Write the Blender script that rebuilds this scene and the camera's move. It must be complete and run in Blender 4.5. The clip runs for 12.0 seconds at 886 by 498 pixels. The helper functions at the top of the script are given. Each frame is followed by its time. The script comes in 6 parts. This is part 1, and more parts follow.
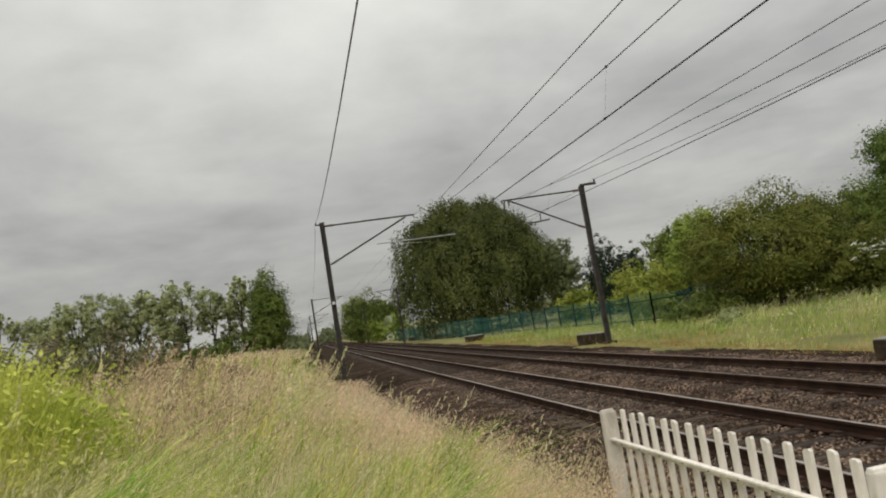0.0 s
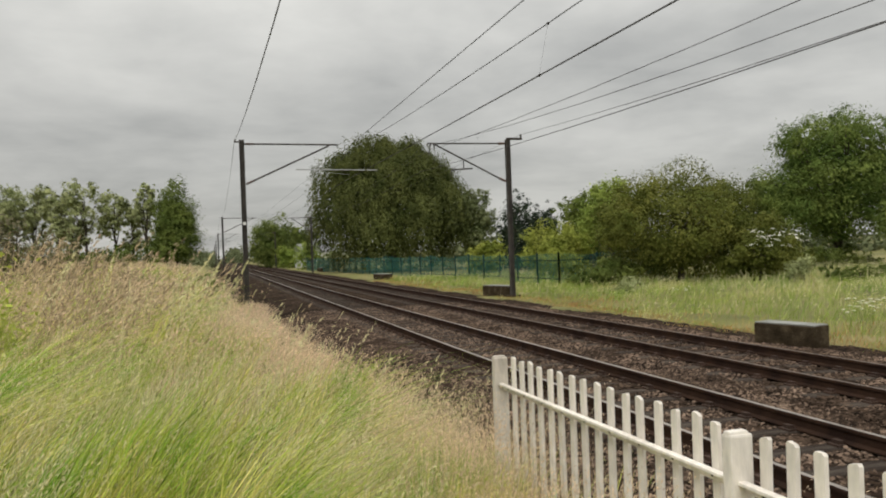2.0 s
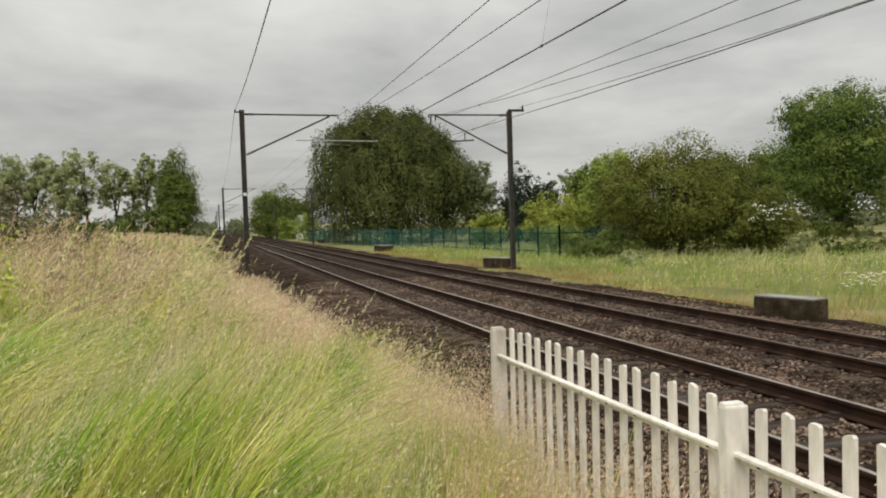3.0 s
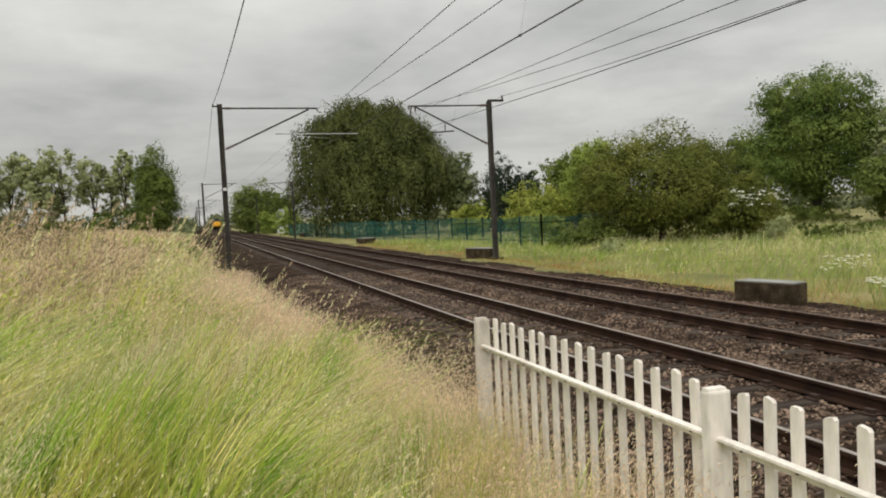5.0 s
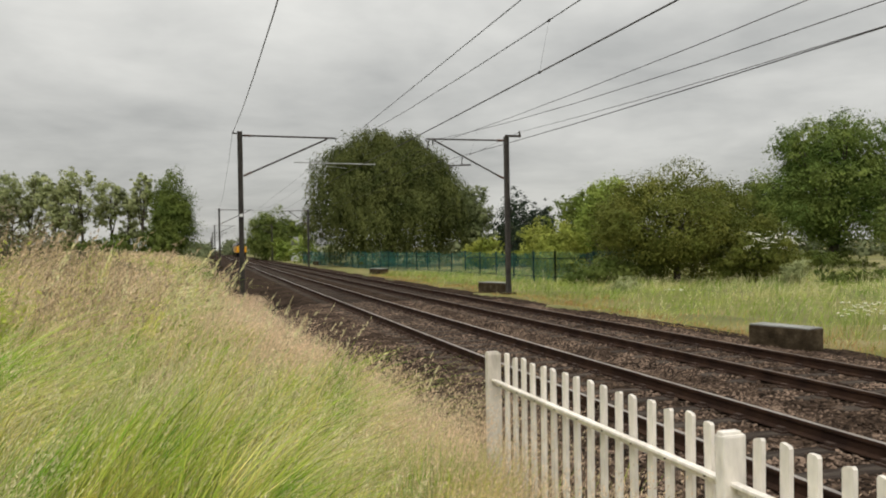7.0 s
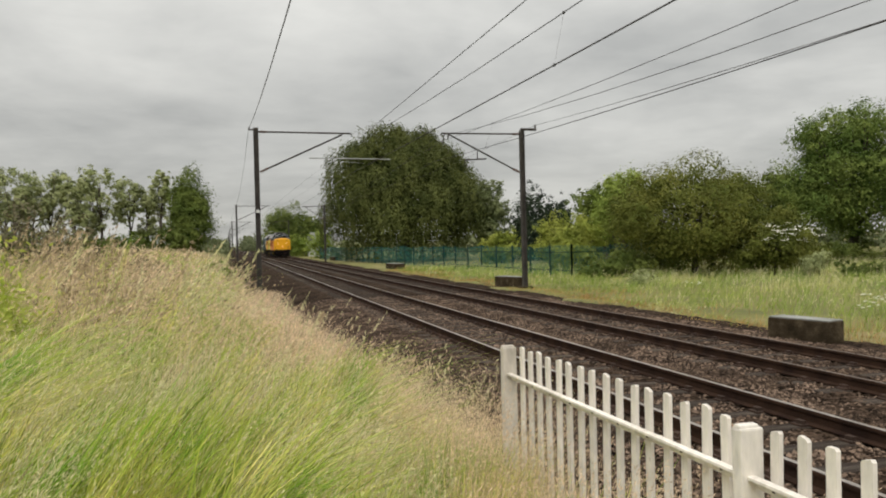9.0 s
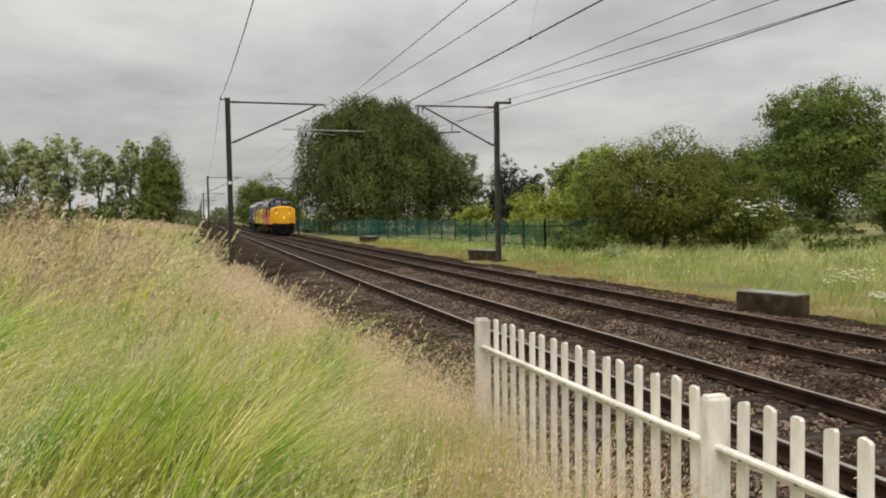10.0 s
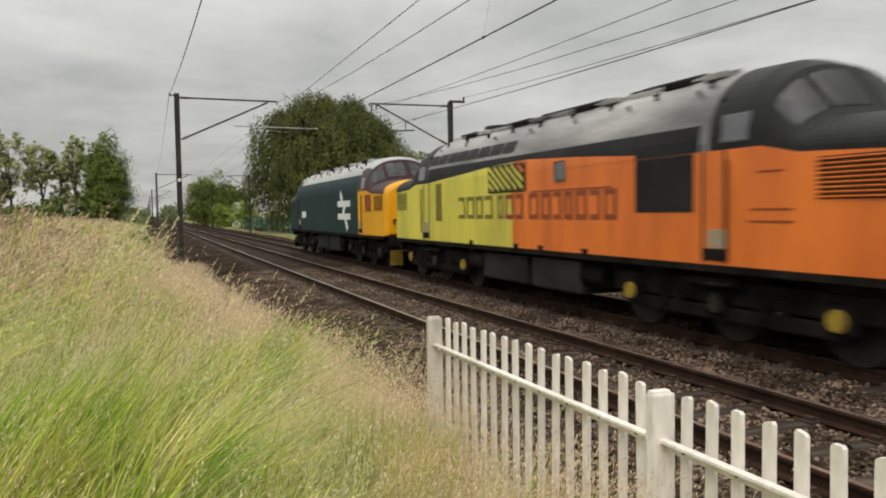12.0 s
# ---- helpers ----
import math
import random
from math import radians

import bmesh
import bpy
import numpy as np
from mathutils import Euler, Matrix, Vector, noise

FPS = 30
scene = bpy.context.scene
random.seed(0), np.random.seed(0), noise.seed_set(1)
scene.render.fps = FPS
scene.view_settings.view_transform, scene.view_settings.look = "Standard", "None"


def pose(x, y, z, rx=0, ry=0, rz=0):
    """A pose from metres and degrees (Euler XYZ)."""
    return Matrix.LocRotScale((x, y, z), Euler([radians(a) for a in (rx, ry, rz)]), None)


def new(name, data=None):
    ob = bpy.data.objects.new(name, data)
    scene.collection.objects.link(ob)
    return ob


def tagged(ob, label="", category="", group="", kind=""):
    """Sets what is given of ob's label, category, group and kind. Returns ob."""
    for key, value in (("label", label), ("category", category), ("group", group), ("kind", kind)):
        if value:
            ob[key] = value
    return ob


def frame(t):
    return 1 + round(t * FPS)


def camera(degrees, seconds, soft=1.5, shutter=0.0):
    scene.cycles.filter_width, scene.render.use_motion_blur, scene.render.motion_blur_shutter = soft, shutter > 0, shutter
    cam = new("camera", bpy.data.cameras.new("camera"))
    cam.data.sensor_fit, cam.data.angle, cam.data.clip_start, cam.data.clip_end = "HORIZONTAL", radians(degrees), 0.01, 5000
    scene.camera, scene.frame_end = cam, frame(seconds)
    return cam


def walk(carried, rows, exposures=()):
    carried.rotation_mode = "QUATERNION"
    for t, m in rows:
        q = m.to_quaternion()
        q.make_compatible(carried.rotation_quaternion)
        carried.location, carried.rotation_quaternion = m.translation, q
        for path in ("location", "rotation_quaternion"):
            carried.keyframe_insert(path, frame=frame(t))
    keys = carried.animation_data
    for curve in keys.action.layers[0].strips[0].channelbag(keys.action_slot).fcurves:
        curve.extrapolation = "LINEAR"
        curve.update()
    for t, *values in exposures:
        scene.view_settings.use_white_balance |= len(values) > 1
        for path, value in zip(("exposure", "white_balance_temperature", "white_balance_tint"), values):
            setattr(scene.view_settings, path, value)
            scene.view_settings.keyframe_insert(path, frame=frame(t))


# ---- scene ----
cam = camera(59.77, 12.0, soft=1.95, shutter=0.14)
walk(cam, [
    (0.0, pose(-4.578, 0.010, 1.959, 95.164, 9.260, -10.170)),
    (0.1, pose(-4.580, 0.002, 1.956, 95.265, 7.648, -9.953)),
    (0.2, pose(-4.582, -0.005, 1.952, 95.359, 6.151, -9.963)),
    (0.3, pose(-4.583, -0.013, 1.948, 95.335, 4.995, -10.236)),
    (0.4, pose(-4.585, -0.021, 1.945, 95.155, 4.373, -10.696)),
    (0.5, pose(-4.587, -0.029, 1.941, 94.808, 3.677, -11.347)),
    (0.7, pose(-4.583, -0.022, 1.938, 93.658, 2.925, -12.872)),
    (0.8, pose(-4.581, -0.018, 1.937, 93.180, 2.645, -13.452)),
    (1.0, pose(-4.577, -0.011, 1.933, 92.671, 2.536, -14.234)),
    (1.5, pose(-4.577, -0.016, 1.934, 91.677, 2.275, -15.959)),
    (2.0, pose(-4.570, -0.011, 1.935, 90.095, 2.128, -16.746)),
    (2.5, pose(-4.582, -0.023, 1.935, 88.539, 2.049, -16.671)),
    (3.0, pose(-4.558, -0.003, 1.929, 88.026, 1.799, -16.680)),
    (5.0, pose(-4.554, 0.002, 1.930, 87.323, 2.872, -18.026)),
    (5.5, pose(-4.572, -0.015, 1.933, 87.672, 2.905, -18.018)),
    (6.0, pose(-4.563, -0.006, 1.930, 88.829, 2.361, -18.127)),
    (6.5, pose(-4.559, 0.007, 1.927, 89.709, 1.204, -17.260)),
    (8.5, pose(-4.541, 0.021, 1.920, 89.795, 1.052, -16.428)),
    (9.0, pose(-4.543, 0.019, 1.922, 89.413, 1.402, -15.783)),
    (9.5, pose(-4.549, 0.023, 1.919, 88.463, 1.053, -16.334)),
    (10.0, pose(-4.551, 0.014, 1.920, 87.389, 0.994, -17.725)),
    (10.5, pose(-4.553, 0.008, 1.923, 87.234, 0.834, -19.054)),
    (11.0, pose(-4.547, 0.005, 1.922, 87.362, 0.726, -20.140)),
    (11.5, pose(-4.550, -0.000, 1.923, 87.441, 0.646, -20.806)),
    (12.0, pose(-4.544, 0.003, 1.921, 87.219, 0.836, -21.140)),
], exposures=[(0.0, -0.26), (0.5, -0.28), (1.0, -0.17), (1.5, -0.15), (2.0, -0.10), (2.5, -0.02), (3.0, 0.0), (12.0, 0.0)])

# ---- light: overcast daylight ----
SUN_ELEV, SUN_TURN = 52.0, 215.0
world = bpy.data.worlds.new("overcast_sky")
scene.world = world
world.use_nodes = True
wt = world.node_tree
wt.nodes.clear()


def wnode(kind, **values):
    n = wt.nodes.new(kind)
    for k, v in values.items():
        n.inputs[k].default_value = v
    return n


def wmath(op, a, b=None):
    n = wt.nodes.new("ShaderNodeMath")
    n.operation = op
    for i, v in enumerate((a, b)):
        if v is None:
            continue
        if isinstance(v, (int, float)):
            n.inputs[i].default_value = v
        else:
            wt.links.new(v, n.inputs[i])
    return n.outputs[0]


sky = wt.nodes.new("ShaderNodeTexSky")
sky.sky_type = "NISHITA"
sky.sun_disc = False
sky.sun_elevation, sky.sun_rotation = radians(SUN_ELEV), radians(SUN_TURN)
coord = wt.nodes.new("ShaderNodeTexCoord")
split = wt.nodes.new("ShaderNodeSeparateXYZ")
wt.links.new(coord.outputs["Generated"], split.inputs[0])
up = wmath("MAXIMUM", split.outputs[2], 0.0)
flat = wmath("ADD", up, 0.16)
plane = wt.nodes.new("ShaderNodeCombineXYZ")
wt.links.new(wmath("DIVIDE", split.outputs[0], flat), plane.inputs[0])
wt.links.new(wmath("DIVIDE", split.outputs[1], flat), plane.inputs[1])
big = wnode("ShaderNodeTexNoise", Scale=0.75, Detail=5.0, Roughness=0.52, Distortion=0.35)
fine = wnode("ShaderNodeTexNoise", Scale=2.6, Detail=6.0, Roughness=0.6, Distortion=0.2)
for n in (big, fine):
    wt.links.new(plane.outputs[0], n.inputs["Vector"])
cloud = wmath("ADD", wmath("MULTIPLY", big.outputs["Fac"], 0.78), wmath("MULTIPLY", fine.outputs["Fac"], 0.22))
shade = wt.nodes.new("ShaderNodeValToRGB")
shade.color_ramp.elements[0].position, shade.color_ramp.elements[0].color = 0.34, (0.56, 0.562, 0.54, 1)
shade.color_ramp.elements[1].position, shade.color_ramp.elements[1].color = 0.64, (1.0, 0.99, 0.935, 1)
wt.links.new(cloud, shade.inputs[0])
# an overcast sky is about three times as bright overhead as at the horizon
lift = wmath("ADD", wmath("MULTIPLY", up, 2.0), 0.58)
# thin cloud lets more light through low on the horizon
lift = wmath("ADD", lift, wmath("MULTIPLY", wmath("POWER", wmath("SUBTRACT", 1.0, up), 26.0), 0.36))
# and the cloud is a little thinner towards the meadow side
lift = wmath("ADD", lift, wmath("MULTIPLY", split.outputs[0], 0.10))
grey = wt.nodes.new("ShaderNodeVectorMath")
grey.operation = "SCALE"
wt.links.new(shade.outputs[0], grey.inputs[0])
wt.links.new(lift, grey.inputs["Scale"])
back_cloud = wnode("ShaderNodeBackground", Strength=0.80)
wt.links.new(grey.outputs[0], back_cloud.inputs["Color"])
back_sky = wnode("ShaderNodeBackground", Strength=0.08)
wt.links.new(sky.outputs[0], back_sky.inputs["Color"])
veil = wnode("ShaderNodeMixShader", Fac=0.93)
wt.links.new(back_sky.outputs[0], veil.inputs[1])
wt.links.new(back_cloud.outputs[0], veil.inputs[2])
sky_out = wt.nodes.new("ShaderNodeOutputWorld")
wt.links.new(veil.outputs[0], sky_out.inputs["Surface"])

sun_data = bpy.data.lights.new("sun", "SUN")
sun_data.energy, sun_data.angle, sun_data.color = 1.4, radians(30), (1.0, 0.97, 0.92)
sun = new("sun", sun_data)
sun.rotation_euler = (radians(90 - SUN_ELEV), 0, radians(180 - SUN_TURN))


# ---- materials ----
def material(name, base, second=None, scale=6.0, rough=0.8, metal=0.0, bump=0.3, fine=60.0, vary=0.0, island=0.0, third=None,
             gloss=0.3, glow=None, through_light=0.0, coord="Object", stretch=(1, 1, 1), contrast=(0.35, 0.65)):
    """A surface with two scales of variation: broad stains between base and second, and fine grain in colour and relief."""
    m = bpy.data.materials.new(name)
    m.use_nodes = True
    t = m.node_tree
    b = t.nodes["Principled BSDF"]
    b.inputs["Roughness"].default_value, b.inputs["Metallic"].default_value = rough, metal
    b.inputs["Specular IOR Level"].default_value = gloss
    tc = t.nodes.new("ShaderNodeTexCoord")
    mp = t.nodes.new("ShaderNodeMapping")
    mp.inputs["Scale"].default_value = stretch
    t.links.new(tc.outputs[coord], mp.inputs[0])
    n1 = t.nodes.new("ShaderNodeTexNoise")
    n1.inputs["Scale"].default_value, n1.inputs["Detail"].default_value = scale, 4
    n2 = t.nodes.new("ShaderNodeTexNoise")
    n2.inputs["Scale"].default_value, n2.inputs["Detail"].default_value = fine, 3
    t.links.new(mp.outputs[0], n1.inputs["Vector"])
    t.links.new(mp.outputs[0], n2.inputs["Vector"])
    ramp = t.nodes.new("ShaderNodeValToRGB")
    e = ramp.color_ramp.elements
    e[0].position, e[1].position = contrast
    e[0].color, e[1].color = (*base, 1), (*(second or base), 1)
    if third:
        x = e.new(0.5 * sum(contrast))
        x.color = (*third, 1)
    t.links.new(n1.outputs["Fac"], ramp.inputs[0])
    col = ramp.outputs[0]

    def tone(source, amount, colour):
        hs = t.nodes.new("ShaderNodeHueSaturation")
        r = t.nodes.new("ShaderNodeMapRange")
        r.inputs["To Min"].default_value, r.inputs["To Max"].default_value = 1 - amount, 1 + amount
        t.links.new(source, r.inputs["Value"])
        t.links.new(r.outputs[0], hs.inputs["Value"])
        t.links.new(colour, hs.inputs["Color"])
        return hs.outputs[0]

    col = tone(n2.outputs["Fac"], 0.35 if bump else 0.12, col)
    if island:
        g = t.nodes.new("ShaderNodeNewGeometry")
        col = tone(g.outputs["Random Per Island"], island, col)
    if vary:
        o = t.nodes.new("ShaderNodeObjectInfo")
        col = tone(o.outputs["Random"], vary, col)
    t.links.new(col, b.inputs["Base Color"])
    if bump:
        bp = t.nodes.new("ShaderNodeBump")
        bp.inputs["Strength"].default_value, bp.inputs["Distance"].default_value = bump, 0.02
        t.links.new(n2.outputs["Fac"], bp.inputs["Height"])
        t.links.new(bp.outputs[0], b.inputs["Normal"])
    if glow:
        b.inputs["Emission Color"].default_value, b.inputs["Emission Strength"].default_value = (*glow[:3], 1), glow[3]
    if through_light:
        tl = t.nodes.new("ShaderNodeBsdfTranslucent")
        t.links.new(col, tl.inputs["Color"])
        mix = t.nodes.new("ShaderNodeMixShader")
        mix.inputs[0].default_value = through_light
        t.links.new(b.outputs[0], mix.inputs[1])
        t.links.new(tl.outputs[0], mix.inputs[2])
        t.links.new(mix.outputs[0], t.nodes["Material Output"].inputs["Surface"])
    return m


M_SOIL = material("meadow_ground", (0.12, 0.12, 0.04), (0.24, 0.20, 0.085), 0.35, 0.95, bump=0.8, fine=9, third=(0.17, 0.165, 0.05))
def stone_bed(name, dark, pale, cells):
    """Packed angular stones: one tone and one height for each cell, stained in broad patches."""
    m = material(name, dark, pale, 0.8, 0.95, bump=0, fine=40, gloss=0.03)
    t = m.node_tree
    b = t.nodes["Principled BSDF"]
    tc = next(n for n in t.nodes if n.bl_idname == "ShaderNodeTexCoord")
    vor = t.nodes.new("ShaderNodeTexVoronoi")
    vor.inputs["Scale"].default_value = cells
    t.links.new(tc.outputs["Object"], vor.inputs["Vector"])
    sep = t.nodes.new("ShaderNodeSeparateColor")
    t.links.new(vor.outputs["Color"], sep.inputs[0])
    rng_node = t.nodes.new("ShaderNodeMapRange")
    rng_node.inputs["To Min"].default_value, rng_node.inputs["To Max"].default_value = 0.12, 1.75
    t.links.new(sep.outputs[0], rng_node.inputs["Value"])
    hs = t.nodes.new("ShaderNodeHueSaturation")
    t.links.new(rng_node.outputs[0], hs.inputs["Value"])
    t.links.new(b.inputs["Base Color"].links[0].from_socket, hs.inputs["Color"])
    t.links.new(hs.outputs[0], b.inputs["Base Color"])
    bp = t.nodes.new("ShaderNodeBump")
    bp.inputs["Strength"].default_value, bp.inputs["Distance"].default_value, bp.invert = 0.9, 0.03, True
    t.links.new(vor.outputs["Distance"], bp.inputs["Height"])
    t.links.new(bp.outputs[0], b.inputs["Normal"])
    return m


M_BALLAST = stone_bed("ballast_bed", (0.021, 0.0135, 0.009), (0.058, 0.039, 0.027), 17.0)
M_STONE = material("ballast_stone", (0.060, 0.041, 0.029), (0.205, 0.146, 0.108), 1.4, 0.9, bump=0, fine=45, island=0.72, gloss=0.04)
M_RAIL = material("rusty_rail_side", (0.026, 0.015, 0.011), (0.050, 0.028, 0.018), 3, 0.85, 0.0, bump=0.3, fine=60, gloss=0.08)
M_RAILTOP = material("worn_rail_head", (0.55, 0.50, 0.45), (0.36, 0.31, 0.27), 2, 0.32, 0.85, bump=0.1, fine=40)
M_RAILDULL = material("dull_rail_head", (0.16, 0.12, 0.095), (0.09, 0.06, 0.045), 2, 0.5, 0.6, bump=0.1, fine=40)
M_SLEEPER = material("weathered_sleeper", (0.045, 0.034, 0.027), (0.105, 0.086, 0.071), 2.2, 0.9, bump=0.7, fine=25, vary=0.3, stretch=(1, 6, 1), gloss=0.06)
M_CHAIR = material("rail_chair_iron", (0.05, 0.032, 0.024), (0.09, 0.055, 0.04), 6, 0.8, 0.3, bump=0.3)
M_WHITE = material("white_painted_wood", (0.80, 0.745, 0.67), (0.52, 0.465, 0.39), 3.0, 0.6, bump=0.25, fine=35, vary=0.08, stretch=(1, 1, 0.35), contrast=(0.42, 0.78))
M_STEEL = material("weathered_mast_steel", (0.045, 0.04, 0.036), (0.085, 0.075, 0.065), 2, 0.7, 0.3, bump=0.3, fine=30)
M_GALV = material("galvanised_tube", (0.30, 0.30, 0.29), (0.42, 0.42, 0.41), 3, 0.6, 0.2, bump=0.1)
M_WIRE = material("copper_wire", (0.04, 0.037, 0.035), (0.07, 0.06, 0.055), 2, 0.6, 0.5, bump=0)
M_INSUL = material("brown_insulator", (0.09, 0.05, 0.035), (0.14, 0.09, 0.07), 5, 0.35, bump=0)
M_CONCRETE = material("weathered_concrete", (0.030, 0.022, 0.013), (0.085, 0.064, 0.040), 3.5, 0.95, bump=0.8, fine=20, third=(0.048, 0.036, 0.022), gloss=0.05)
M_CONTOP = material("concrete_cap", (0.30, 0.30, 0.28), (0.20, 0.20, 0.18), 3, 0.9, bump=0.5, fine=25)
M_GREENST = material("green_fence_paint", (0.015, 0.11, 0.095), (0.025, 0.15, 0.13), 3, 0.5, bump=0.1)
M_GREENPOST = material("dark_green_post", (0.008, 0.028, 0.024), (0.014, 0.045, 0.036), 3, 0.5, bump=0.1)
M_BARK = material("bark", (0.06, 0.048, 0.036), (0.12, 0.1, 0.08), 3, 0.95, bump=0.8, fine=14, stretch=(1, 1, 0.3))
M_PLATE = material("white_plate", (0.7, 0.7, 0.68), None, 3, 0.5, bump=0)
M_GRASS = material("green_grass", (0.22, 0.39, 0.042), (0.74, 0.66, 0.24), 2.6, 0.6, bump=0, island=0.5, third=(0.47, 0.53, 0.10), through_light=0.36, gloss=0.22, contrast=(0.37, 0.64))
M_STRAW = material("seeding_grass_heads", (0.60, 0.45, 0.28), (0.86, 0.67, 0.48), 2.4, 0.7, bump=0, island=0.4, through_light=0.4, gloss=0.15)
M_FARGRASS = material("meadow_grass_blade", (0.17, 0.28, 0.045), (0.52, 0.48, 0.20), 0.34, 0.7, bump=0, island=0.4, third=(0.29, 0.37, 0.08), through_light=0.4, gloss=0.12, contrast=(0.38, 0.62))
M_RUSTGRASS = material("rusty_sorrel", (0.34, 0.19, 0.07), (0.42, 0.31, 0.12), 0.5, 0.8, bump=0, island=0.4, through_light=0.3, gloss=0.1)
M_UMBEL = material("white_umbel", (0.85, 0.83, 0.68), None, 3, 0.8, bump=0, island=0.15, through_light=0.2)


def leaf_material(name, a, b):
    return material(name, a, b, 0.5, 0.6, bump=0, island=0.18, through_light=0.21, gloss=0.04)


M_WILLOW = leaf_material("willow_leaf", (0.054, 0.068, 0.019), (0.132, 0.145, 0.044))
M_WEEPPALE = leaf_material("pale_weeping_leaf", (0.10, 0.125, 0.050), (0.21, 0.235, 0.105))
M_KNOLL = leaf_material("nettle_leaf", (0.40, 0.48, 0.075), (0.66, 0.66, 0.17))
M_TANGLE = leaf_material("dry_tangle", (0.10, 0.095, 0.055), (0.24, 0.205, 0.125))
M_OAK = leaf_material("broad_leaf", (0.068, 0.098, 0.022), (0.190, 0.225, 0.058))
M_ASH = leaf_material("ash_leaf", (0.075, 0.120, 0.026), (0.20, 0.25, 0.062))
M_THORN = leaf_material("hawthorn_leaf", (0.080, 0.102, 0.020), (0.20, 0.205, 0.049))
M_LIGHT = leaf_material("bright_leaf", (0.19, 0.23, 0.040), (0.36, 0.38, 0.080))
M_CONIFER = leaf_material("conifer_needle", (0.020, 0.031, 0.020), (0.045, 0.062, 0.034))
# pale grey-green leaf, lightened further to carry the far row's haze
M_POPLAR = leaf_material("poplar_leaf", (0.23, 0.265, 0.115), (0.43, 0.45, 0.22))
M_BIRCH = leaf_material("birch_leaf", (0.08, 0.115, 0.026), (0.17, 0.21, 0.05))
M_FRESH = leaf_material("fresh_green_leaf", (0.17, 0.24, 0.045), (0.32, 0.38, 0.085))
# the haze of the distance is put into this greyed leaf colour
M_HEDGE = leaf_material("hazed_hedge_leaf", (0.11, 0.13, 0.065), (0.19, 0.21, 0.11))
M_WEED = material("dry_weed", (0.36, 0.27, 0.165), (0.54, 0.42, 0.27), 0.8, 0.85, bump=0, island=0.5, through_light=0.25)
M_PALEGREEN = material("pale_grass_head", (0.58, 0.56, 0.29), (0.75, 0.68, 0.41), 0.8, 0.7, bump=0, island=0.35, through_light=0.3)


# ---- mesh helpers ----
def part(name, bm, mat, parent=None, label="", smooth=False):
    """Links a bmesh as one mesh object, under a thing or a part."""
    me = bpy.data.meshes.new(name)
    bm.to_mesh(me)
    bm.free()
    me.materials.append(mat)
    if smooth:
        me.polygons.foreach_set("use_smooth", [True] * len(me.polygons))
    ob = new(name, me)
    ob.parent = parent
    return tagged(ob, label=label)


def piece(name, me, m, parent):
    ob = new(name, me)
    ob.parent = parent
    ob.matrix_basis = m
    return ob


def thing(name, label, category, group="", m=None, kind=""):
    ob = new(name)
    if m is not None:
        ob.matrix_basis = m
    return tagged(ob, label, category, group, kind)


def box(bm, c, s, bevel=0.0, turn=None):
    m = Matrix.Translation(c)
    if turn is not None:
        m = m @ turn
    r = bmesh.ops.create_cube(bm, size=1.0, matrix=m @ Matrix.Diagonal((*s, 1)))
    if bevel:
        edges = {e for v in r["verts"] for e in v.link_edges}
        bmesh.ops.bevel(bm, geom=list(edges), offset=bevel, segments=2, affect="EDGES", profile=0.6)
    return bm


def rod(bm, a, b, r1, r2=None, sides=8):
    a, b = Vector(a), Vector(b)
    d = b - a
    m = Matrix.Translation((a + b) / 2) @ d.to_track_quat("Z", "Y").to_matrix().to_4x4()
    bmesh.ops.create_cone(bm, cap_ends=True, segments=sides, radius1=r1, radius2=r1 if r2 is None else r2, depth=d.length, matrix=m)
    return bm


def loft(bm, sections, close=False):
    """Skins a row of sections, each a list of as many points."""
    rings = [[bm.verts.new(p) for p in s] for s in sections]
    n = len(rings[0])
    for a, b in zip(rings, rings[1:]):
        for i in range(n if close else n - 1):
            j = (i + 1) % n
            bm.faces.new((a[i], a[j], b[j], b[i]))
    return rings


def raw(name, verts, faces_n, mat, parent=None, smooth=False):
    """A mesh object from arrays: verts (n, 3) and a list of (k, corners) blocks of index rows."""
    me = bpy.data.meshes.new(name)
    me.vertices.add(len(verts))
    me.vertices.foreach_set("co", np.asarray(verts, np.float32).ravel())
    loops = np.concatenate([f.ravel() for f in faces_n]).astype(np.int32)
    sizes = np.concatenate([np.full(len(f), f.shape[1]) for f in faces_n])
    starts = np.concatenate([[0], np.cumsum(sizes)[:-1]]).astype(np.int32)
    me.loops.add(len(loops))
    me.loops.foreach_set("vertex_index", loops)
    me.polygons.add(len(sizes))
    me.polygons.foreach_set("loop_start", starts)
    me.update(calc_edges=True)
    me.validate()
    me.materials.append(mat)
    if smooth:
        me.polygons.foreach_set("use_smooth", [True] * len(me.polygons))
    ob = new(name, me)
    ob.parent = parent
    return ob


def new_bm():
    return bmesh.new()


rng = np.random.default_rng(7)


# ---- ground ----
NEAR_X = [-400, -14, -9, -6, -4.6, -3.1, -2.45, -1.6, 6.3, 7.2, 12, 40, 400]
NEAR_P = [1.05, 1.12, 1.1, 1.0, 0.85, 0.5, 0.04, -0.1]
FAR_Z = [-0.5, -0.34, -0.42, -0.55, -0.5]


